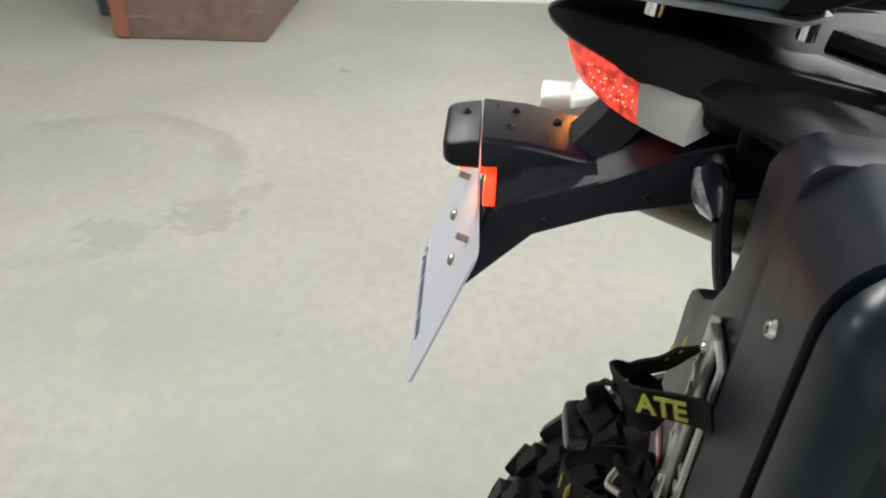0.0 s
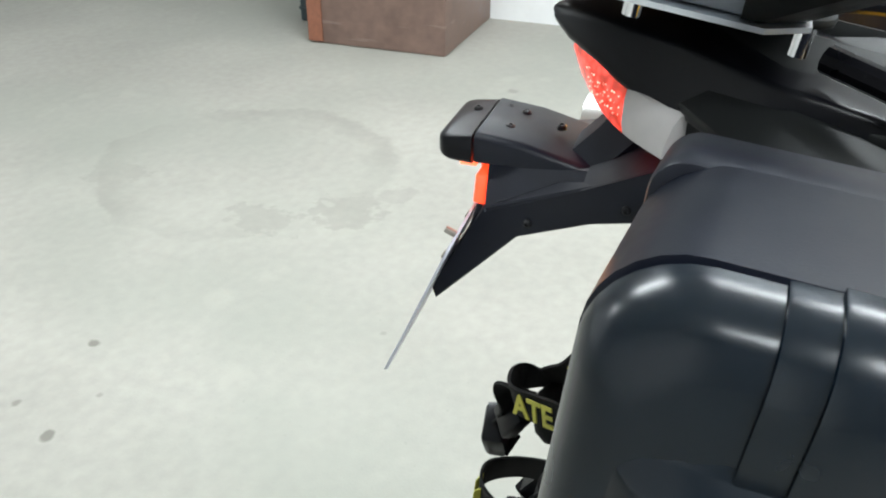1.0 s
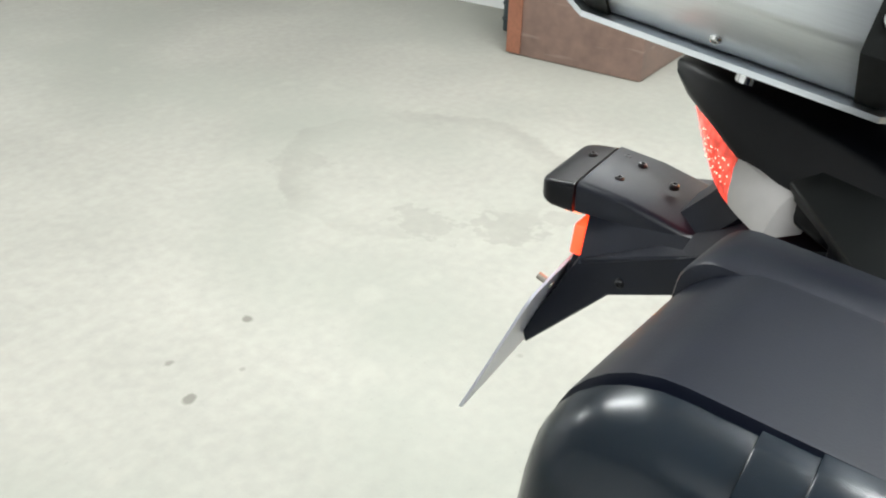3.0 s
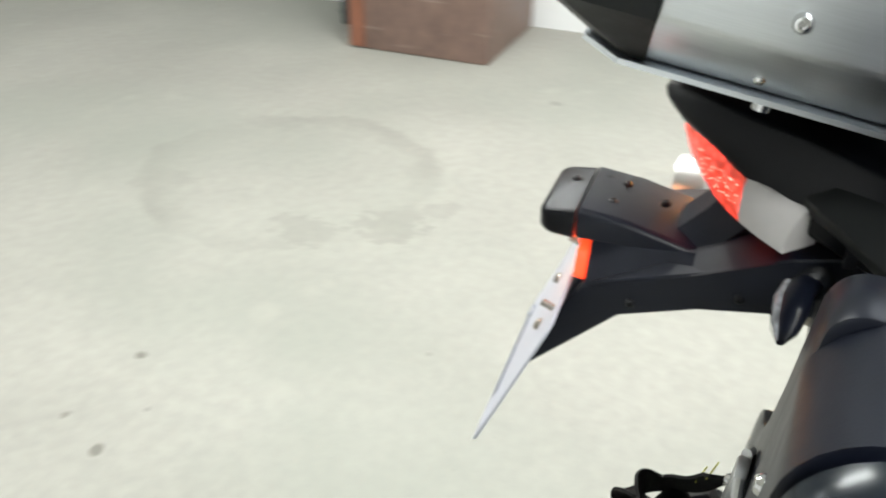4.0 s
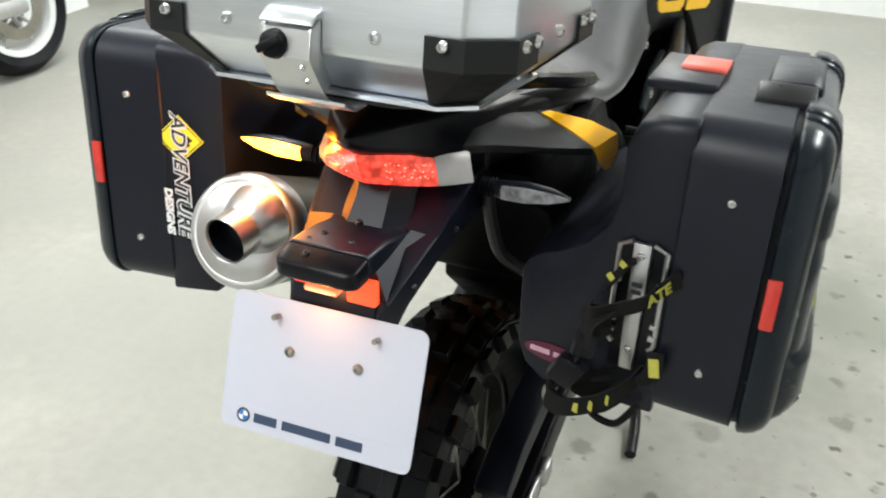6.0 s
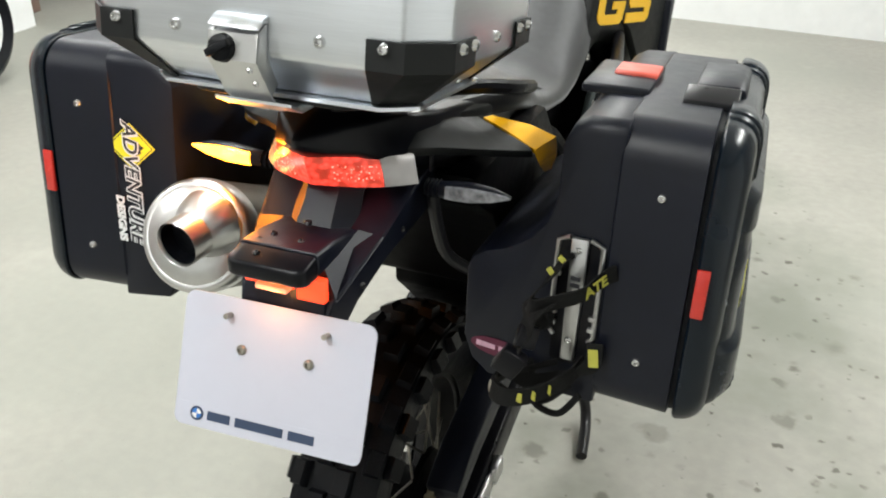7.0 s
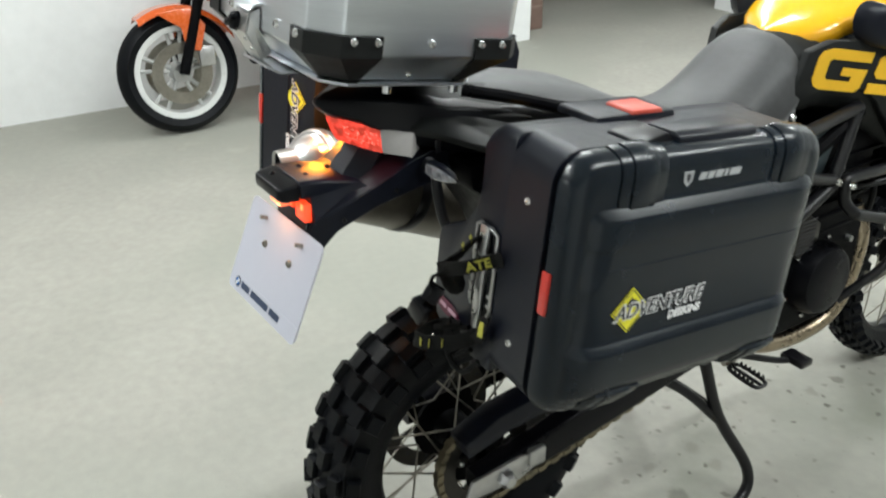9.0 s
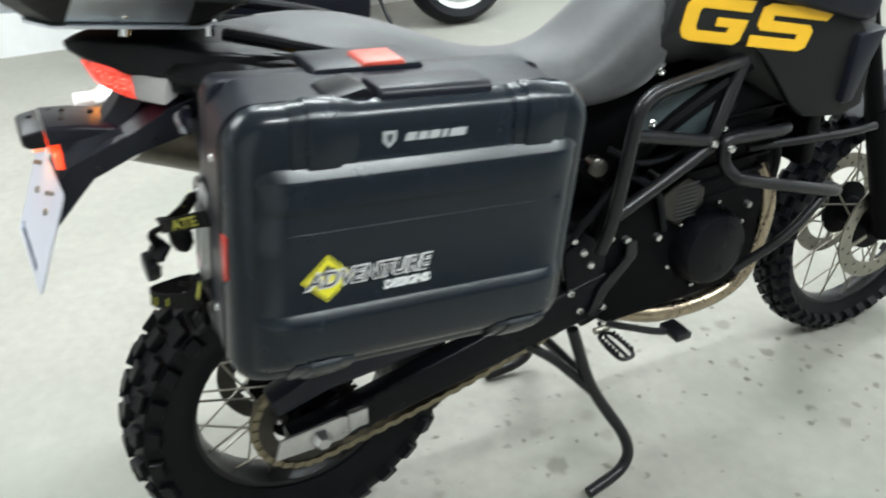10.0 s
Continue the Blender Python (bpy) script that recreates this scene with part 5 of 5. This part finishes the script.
part("buckle", moved(box(-0.016, 0.016, -0.009, 0.009, -0.018, 0.018, 0.004), Matrix.Translation((-0.050, -0.072, -0.066)) @ pose(0, 0, 0, 10, 30, 15)), M_SATIN, strap, "black plastic buckle")
part("slider", moved(box(-0.013, 0.013, -0.006, 0.006, -0.014, 0.014, 0.003), Matrix.Translation((-0.036, -0.060, -0.034)) @ pose(0, 0, 0, -15, 20, 40)), M_SATIN, strap)
part("fold", ribbon([(-0.010, -0.050, 0.014), (-0.030, -0.066, -0.006), (-0.040, -0.062, -0.034), (-0.050, -0.070, -0.064), (-0.052, -0.058, -0.078)], 0.020, 0.0022, [(0.6, -0.2, 0.5), (0.6, -0.5, 0.3)]), M_WEB, strap, "", 50)
part("knot", moved(loft([[(x, a, b) for a, b in rrect(-w, w, -w, w, w * 0.7, 4)] for x, w in ((-0.022, 0.006), (-0.014, 0.013), (0.0, 0.015), (0.013, 0.012), (0.02, 0.005))]), Matrix.Translation((-0.034, -0.030, -0.018)) @ pose(0, 0, 0, 0, 40, 20)), M_WEB, strap, "", 50)
LT = Matrix(((0.439, -0.164, 0.883, 0.0316), (0.827, -0.310, -0.468, -0.0322), (0.351, 0.936, 0.0, 0.0358), (0, 0, 0, 1)))
part("letters", moved(lettering("ATE", 0.0195, 0.0004, 0.0, 0.0005, 0.036), LT), M_WEBTEXT, main, "yellow woven letters")
for p, tw in (((-0.0155, -0.0195, 0.054), 60), ((-0.026, -0.0245, 0.038), 50)):
    part("letters", moved(box(-0.0035, 0.0035, -0.006, 0.006, 0, 0.0008), Matrix.Translation(p) @ pose(0, 0, 0, 78, 0, -10) @ pose(0, 0, 0, 0, 0, tw)), M_WEBTEXT, main)
lower = part("lower_loop", ribbon([(0.022, -0.006, -0.078), (0.010, -0.034, -0.092), (-0.018, -0.066, -0.104), (-0.052, -0.074, -0.114), (-0.078, -0.050, -0.120), (-0.072, -0.018, -0.112), (-0.040, -0.006, -0.104)], 0.024, 0.0022, [(-0.1, -0.3, 0.95), (0.2, 0.3, 0.93)], 10), M_WEB, strap, "", 50)
for x, y, z, turn in ((-0.004, -0.0535, -0.0985, -40), (-0.018, -0.0675, -0.104, -35), (-0.034, -0.073, -0.109, -14)):
    part("letters", moved(box(-0.0045, 0.0045, -0.0006, 0.0006, -0.006, 0.006), Matrix.Translation((x, y - 0.0016, z)) @ pose(0, 0, 0, 0, 0, turn)), M_WEBTEXT, lower)
tl = part("loose_end", ribbon([(0.034, -0.012, -0.046), (0.035, -0.018, -0.070), (0.016, -0.016, -0.092), (-0.010, -0.016, -0.108), (-0.045, -0.020, -0.118), (-0.070, -0.012, -0.105), (-0.074, 0.0, -0.12)], 0.020, 0.0022, [(1, 0, 0.2), (0.2, 0.3, 1)]), M_WEB, strap, "", 50)
part("letters", moved(box(-0.006, 0.006, -0.011, 0.011, 0, 0.0008), Matrix.Translation((0.0355, -0.0185, -0.063)) @ pose(0, 0, 0, 80, 0, 0) @ pose(0, 0, 0, 0, 0, 12)), M_WEBTEXT, tl)
part("cord", tube([(-0.010, -0.010, -0.085), (-0.05, -0.03, -0.10), (-0.085, -0.025, -0.125), (-0.06, -0.01, -0.15), (-0.02, -0.02, -0.14), (0.01, -0.015, -0.11)], 0.004, 8, 6), M_WEB, strap)
part("cord", tube([(0.0, -0.012, -0.10), (-0.03, -0.028, -0.135), (0.0, -0.02, -0.152), (0.022, -0.008, -0.125)], 0.0045, 8, 6), M_WEB, strap)
part("hook", tube([(-0.075, -0.01, -0.12), (-0.09, -0.02, -0.135), (-0.08, -0.03, -0.15), (-0.065, -0.02, -0.145)], 0.0035, 8, 5), M_STEEL, strap)

# aluminium top case
TOP = ROOT @ Matrix.Translation((0.003, -0.19, 1.245)) @ pose(0, 0, 0, -9)
tc = thing("top_case", TOP, "brushed aluminium top case with black corner guards and lettered sticker", "top case")
HX, YR, YFR, CH = 0.1955, -0.1415, 0.193, 0.036


def octo(i, z, c=CH):
    x, y0, y1 = HX - i, YR + i, YFR - i
    return [(x, y0 + c, z), (x, y1 - c, z), (x - c, y1, z), (-x + c, y1, z), (-x, y1 - c, z), (-x, y0 + c, z), (-x + c, y0, z), (x - c, y0, z)]


shell = loft([octo(0.050, -0.060, 0.03), octo(0.0, -0.018), octo(0.0, 0.21)])
bx = part("box", bevel(shell, 0.004, 2, 15), M_ALU, tc, "brushed aluminium box")
part("box_lid", bevel(loft([octo(-0.004, 0.212), octo(-0.004, 0.25), octo(0.006, 0.262)]), 0.003, 2, 15), M_ALU, tc, "aluminium lid")
for sx in (1, -1):
    for sy in (1, -1):
        o = 0.0035
        x0, yb = HX + o, (YR - o if sy < 0 else YFR + o)
        ys = -sy
        way = [(x0 - CH - 0.038, yb), (x0 - CH, yb), (x0, yb + ys * CH), (x0, yb + ys * (CH + 0.061))]
        low = [(x0 - 0.052 - 0.036, yb + ys * 0.052), (x0 - 0.052 - 0.030, yb + ys * 0.052), (x0 - 0.052, yb + ys * 0.082), (x0 - 0.052, yb + ys * 0.093)]
        rows = [[(sx * x, y, z) for x, y in line] for z, line in ((0.0095, way), (-0.0185, way), (-0.0615, low))]
        bm = B()
        vs = [[bm.verts.new(q) for q in r] for r in rows]
        for a, b in zip(vs, vs[1:]):
            for i in range(3):
                bm.faces.new((a[i], a[i + 1], b[i + 1], b[i]))
        bmesh.ops.recalc_face_normals(bm, faces=bm.faces)
        mid = sum((f.normal.dot(f.calc_center_median() - Vector((0, 0.02, 0.1))) for f in bm.faces))
        if mid < 0:
            bmesh.ops.reverse_faces(bm, faces=bm.faces)
        bmesh.ops.solidify(bm, geom=bm.faces[:] + bm.edges[:] + bm.verts[:], thickness=0.003)
        cg = part("corner_guard", bm, M_TANK, tc, "black corner guard", 20)
        for x, y, w in ((x0, yb + ys * (CH + 0.017), (1, 0, 0)), (x0, yb + ys * (CH + 0.052), (1, 0, 0)), (x0 - CH - 0.020, yb, (0, sy, 0))):
            part("guard_bolt", moved(bolt(0.0062, 0.005), aim((sx * x, y, 0.002), (sx * w[0], w[1], 0))), M_CHROME, cg)
for sx in (1, -1):
    part("side_bolt", moved(bolt(0.0062, 0.005), aim((sx * HX, 0.029, 0.001), (sx, 0, 0))), M_CHROME, tc)
    part("rear_bolt", moved(bolt(0.0062, 0.005), aim((sx * 0.0775, YR, 0.001), (0, -1, 0))), M_CHROME, tc)
    part("low_bolt", moved(bolt(0.004, 0.003), aim((sx * 0.160, 0.02, -0.048), (sx, 0, -1))), M_CHROME, tc)
part("base_flange", loft([octo(0.047, -0.0672, 0.03), octo(0.043, -0.0660, 0.03), octo(0.043, -0.0622, 0.03), octo(0.047, -0.0608, 0.03)]), M_ALU, tc, "pale aluminium flange under the box")
adventure_sticker(tc, Matrix.Translation((-0.040, YR - 0.0005, 0.085)) @ FACE_REAR, 0.070, 0.56, 2.45, 0.93, 0.95, 1.62, True)
# rear lock bracket and base plate
lk = part("lock_bracket", loft([[(x, y, z), (x2, y, z), (x2, y - t, z), (x, y - t, z)] for x, x2, y, z, t in ((-0.029, 0.024, -0.146, 0.008, 0.003), (-0.029, 0.024, -0.157, 0.003, 0.003), (-0.028, 0.024, -0.161, -0.022, 0.003), (-0.024, 0.026, -0.134, -0.060, 0.003), (-0.022, 0.026, -0.112, -0.076, 0.003))]), M_CONE, tc, "bent steel lock bracket")
part("bracket_tab", bevel(loft([[(-0.030, y, z), (0.025, y, z), (0.025, y, z + 0.003), (-0.030, y, z + 0.003)] for y, z in ((-0.142, 0.016), (-0.150, 0.014), (-0.160, 0.006))]), 0.001, 1), M_ALU, lk)
for x in (-0.026, 0.021):
    part("bracket_flange", prism([(-0.143, 0.012), (-0.160, 0.004), (-0.164, -0.022), (-0.137, -0.060), (-0.122, -0.048), (-0.143, -0.018)], "x", x, x + 0.003, 0.0008), M_CONE, lk)
part("lock_knob", moved(lathe([(0, 0.012), (0.007, 0.012), (0.0125, 0.009), (0.014, 0.0), (0, 0)], seg=16), aim((-0.012, -0.160, -0.012), (0, -1, 0.1))), M_RUBBER, lk, "black turn knob")
part("knob_wing", moved(box(-0.013, 0.013, -0.004, 0.004, 0.008, 0.016, 0.002), aim((-0.012, -0.160, -0.012), (0, -1, 0.1), 30)), M_RUBBER, lk)
for z in (-0.030, -0.044):
    part("bracket_rivet", moved(bolt(0.0035, 0.003), aim((0.014, -0.158 - (z + 0.030) * 0.75, z), (0, -1, -0.7))), M_CHROME, lk)

RACKM = TOP
rk = thing("luggage_rack", RACKM, "black luggage rack plate with an aluminium tongue under a top case", "luggage rack")
part("rack_plate", prism(rrect(-0.100, 0.100, -0.098, 0.17, 0.03, 4), "z", -0.071, -0.0635, 0.002), M_TANK, rk)
part("rack_tongue", loft([[(-0.036, y, z), (0.048, y, z), (0.048, y, z - 0.003), (-0.036, y, z - 0.003)] for y, z in ((-0.080, -0.068), (-0.118, -0.071), (-0.140, -0.062))]), M_ALU, rk)
for sx in (1, -1):
    for y in (0.032, 0.15):
        part("spacer", moved(lathe([(0, 0.004), (0.0075, 0.004), (0.0075, -0.020), (0, -0.020)], seg=14), pose(sx * 0.088, y, -0.072)), M_CHROME, rk)



# ---- the second motorcycle, by the wall ----
OB = Matrix.Translation((-3.15, 0.385, 0)) @ pose(0, 0, 0, 0, 0, 180) @ pose(0, 0, 0, 0, 6, 0)   # y ahead, its nose to the south, leaning on its side stand
ob2 = thing("sport_motorcycle", OB, "orange sport motorcycle with white cast wheels, leaning on its side stand", "motorcycle")


def cast_wheel(name, at, radius, width, rim_r, label):
    hub = part(name, lathe([(0.012, -0.06), (0.045, -0.06), (0.05, 0), (0.045, 0.06), (0.012, 0.06)], AX_X, 20), M_SILVER, ob2, label)
    hub.matrix_basis = pose(*at)
    w = width / 2
    part("tyre", lathe([(rim_r, -w * 0.7), (rim_r + (radius - rim_r) * 0.5, -w), (radius - 0.012, -w * 0.62), (radius, 0), (radius - 0.012, w * 0.62), (rim_r + (radius - rim_r) * 0.5, w), (rim_r, w * 0.7)], AX_X, 48), M_RUBBER, hub)
    part("rim", lathe([(rim_r - 0.022, -w * 0.72), (rim_r + 0.006, -w * 0.78), (rim_r + 0.006, -w * 0.6), (rim_r - 0.012, 0), (rim_r + 0.006, w * 0.6), (rim_r + 0.006, w * 0.78), (rim_r - 0.022, w * 0.72), (rim_r - 0.03, 0), (rim_r - 0.022, -w * 0.72)], AX_X, 48), M_RIM, hub, "white cast rim")
    first = None
    for k in range(5):
        m = Matrix.Rotation(2 * math.pi * k / 5, 4, "X")
        if first is None:
            bm = B()
            for d in (-1, 1):
                join(bm, tube([(0, d * 0.01, 0.04), (0, d * 0.035, rim_r - 0.015)], 0.010, 8))
            first = part("wheel_spoke", bm, M_RIM, hub)
        else:
            share(first, hub, m)
    for x in (-0.065, 0.065):
        part("brake_disc", lathe([(0.095, -0.002), (0.15, -0.002), (0.15, 0.002), (0.095, 0.002), (0.095, -0.002)], Matrix.Translation((x, 0, 0)) @ AX_X, 40), M_STEEL, hub)
        part("caliper", box(x - 0.02, x + 0.02, -0.17, -0.09, 0.02, 0.12, 0.01), M_SILVER, hub)
    return hub


cast_wheel("front_wheel", (0, 0, 0.302), 0.302, 0.12, 0.222, "white cast front wheel")
cast_wheel("rear_wheel", (0, -1.56, 0.318), 0.318, 0.18, 0.222, "white cast rear wheel")
fk = B()
for s in (1, -1):
    join(fk, tube([(s * 0.095, 0.0, 0.302), (s * 0.095, -0.20, 0.86)], 0.026, 12))
part("fork", fk, M_ENGINE, ob2, "dark fork legs")
fr = []
for k in range(11):
    a = radians(58 + 9.2 * k)
    r0 = 0.325
    y, z = r0 * math.cos(a), 0.302 + r0 * math.sin(a)
    fr.append([(-0.075, y, z - 0.03), (-0.05, y, z), (0.05, y, z), (0.075, y, z - 0.03), (0.045, y, z - 0.008), (-0.045, y, z - 0.008)])
fd = part("front_mudguard", loft(fr), M_ORANGE, ob2, "glossy orange front mudguard")
for s in (1, -1):
    part("fender_side", prism([(0.09, 0.60), (-0.08, 0.62), (-0.14, 0.52), (-0.10, 0.40), (-0.03, 0.42), (-0.02, 0.52)], "x", s * 0.085, s * 0.100, 0.006), M_ORANGE, fd)
    part("side_fairing", prism([(-0.10, 0.82), (-0.25, 0.60), (-0.60, 0.53), (-0.82, 0.58), (-0.90, 0.72), (-0.60, 0.86), (-0.30, 0.93)], "x", s * 0.17, s * 0.215, 0.02), M_ORANGE, ob2, "orange side fairing")
    part("fairing_mark", prism([(-0.72, 0.63), (-0.62, 0.615), (-0.62, 0.635), (-0.72, 0.65)], "x", s * 0.2155, s * 0.2165), M_WHITE, ob2)
    part("lower_cowl", prism([(-0.36, 0.50), (-0.42, 0.26), (-0.90, 0.20), (-1.02, 0.30), (-0.95, 0.50), (-0.66, 0.52)], "x", s * 0.12, s * 0.16, 0.02), M_ENGINE, ob2, "dark lower cowl")
    part("frame_spar", tube([(s * 0.12, -0.25, 0.88), (s * 0.17, -0.70, 0.70), (s * 0.14, -1.05, 0.48)], 0.032, 10, 5), M_SILVER, ob2)
    part("foot_peg", tube([(s * 0.16, -1.05, 0.36), (s * 0.27, -1.05, 0.36)], 0.011, 8), M_SILVER, ob2)
part("engine_block", box(-0.17, 0.17, -0.98, -0.45, 0.26, 0.66, 0.04), M_ENGINE, ob2, "dark engine block")
part("clutch_cover", lathe([(0, 0.04), (0.07, 0.035), (0.085, 0.0), (0, 0)], aim((0.17, -0.80, 0.38), (1, 0, 0)), 24), M_SILVER, ob2)
part("generator_cover", lathe([(0, 0.04), (0.07, 0.035), (0.085, 0.0), (0, 0)], aim((-0.17, -0.72, 0.38), (-1, 0, 0)), 24), M_SILVER, ob2)
part("fuel_tank", soft(loft([xsec(-0.95, 0.10, 0.90, 0.74, 0.03), xsec(-0.80, 0.14, 0.98, 0.74, 0.04), xsec(-0.55, 0.16, 1.04, 0.76, 0.05), xsec(-0.30, 0.12, 1.0, 0.80, 0.05)])), M_ORANGE, ob2, "orange fuel tank", 60)
part("seat", soft(loft([xsec(-1.62, 0.06, 1.0, 0.94, 0.02), xsec(-1.40, 0.11, 0.93, 0.86, 0.02), xsec(-1.15, 0.13, 0.86, 0.79, 0.02), xsec(-0.93, 0.11, 0.87, 0.78, 0.02)])), M_SEAT, ob2, "black seat", 60)
part("tail_cowl", soft(loft([xsec(-1.78, 0.03, 1.0, 0.96, 0.01), xsec(-1.50, 0.11, 0.94, 0.82, 0.02), xsec(-1.18, 0.12, 0.84, 0.74, 0.02)])), M_ORANGE, ob2, "orange tail cowl", 60)
part("swingarm", box(-0.12, 0.12, -1.60, -1.0, 0.29, 0.37, 0.02), M_SILVER, ob2, "silver swingarm")
part("silencer", tube([(0.16, -0.95, 0.28), (0.20, -1.25, 0.34), (0.22, -1.66, 0.44)], 0.05, 14, 4), M_STEEL, ob2, "steel silencer")
part("side_stand", tube([(-0.14, -1.02, 0.26), (-0.21, -1.06, 0.10), (-0.255, -1.09, 0.034)], 0.011, 8, 4), M_TUBE, ob2, "side stand")
part("stand_foot", box(-0.30, -0.22, -1.12, -1.06, 0.026, 0.036, 0.003), M_TUBE, ob2)
# crate-shaped stand-in for an unidentified dark thing in the corner past the pillar
ct = thing("dark_standin", pose(-3.49, -2.30, 0), "dark crate-shaped stand-in for an unidentified object beside a pillar", "crate")
cb = prism(rrect(-0.15, 0.15, -0.10, 0.10, 0.03, 4), "z", 0.0, 0.26, 0.008)
part("standin_body", cb, M_DARK, ct)
part("standin_rim", prism(rrect(-0.165, 0.165, -0.115, 0.115, 0.04, 4), "z", 0.225, 0.265, 0.006), M_DARK, ct)
for z in (0.06, 0.14):
    part("standin_rib", prism(rrect(-0.157, 0.157, -0.107, 0.107, 0.035, 4), "z", z, z + 0.012, 0.003), M_DARK, ct)
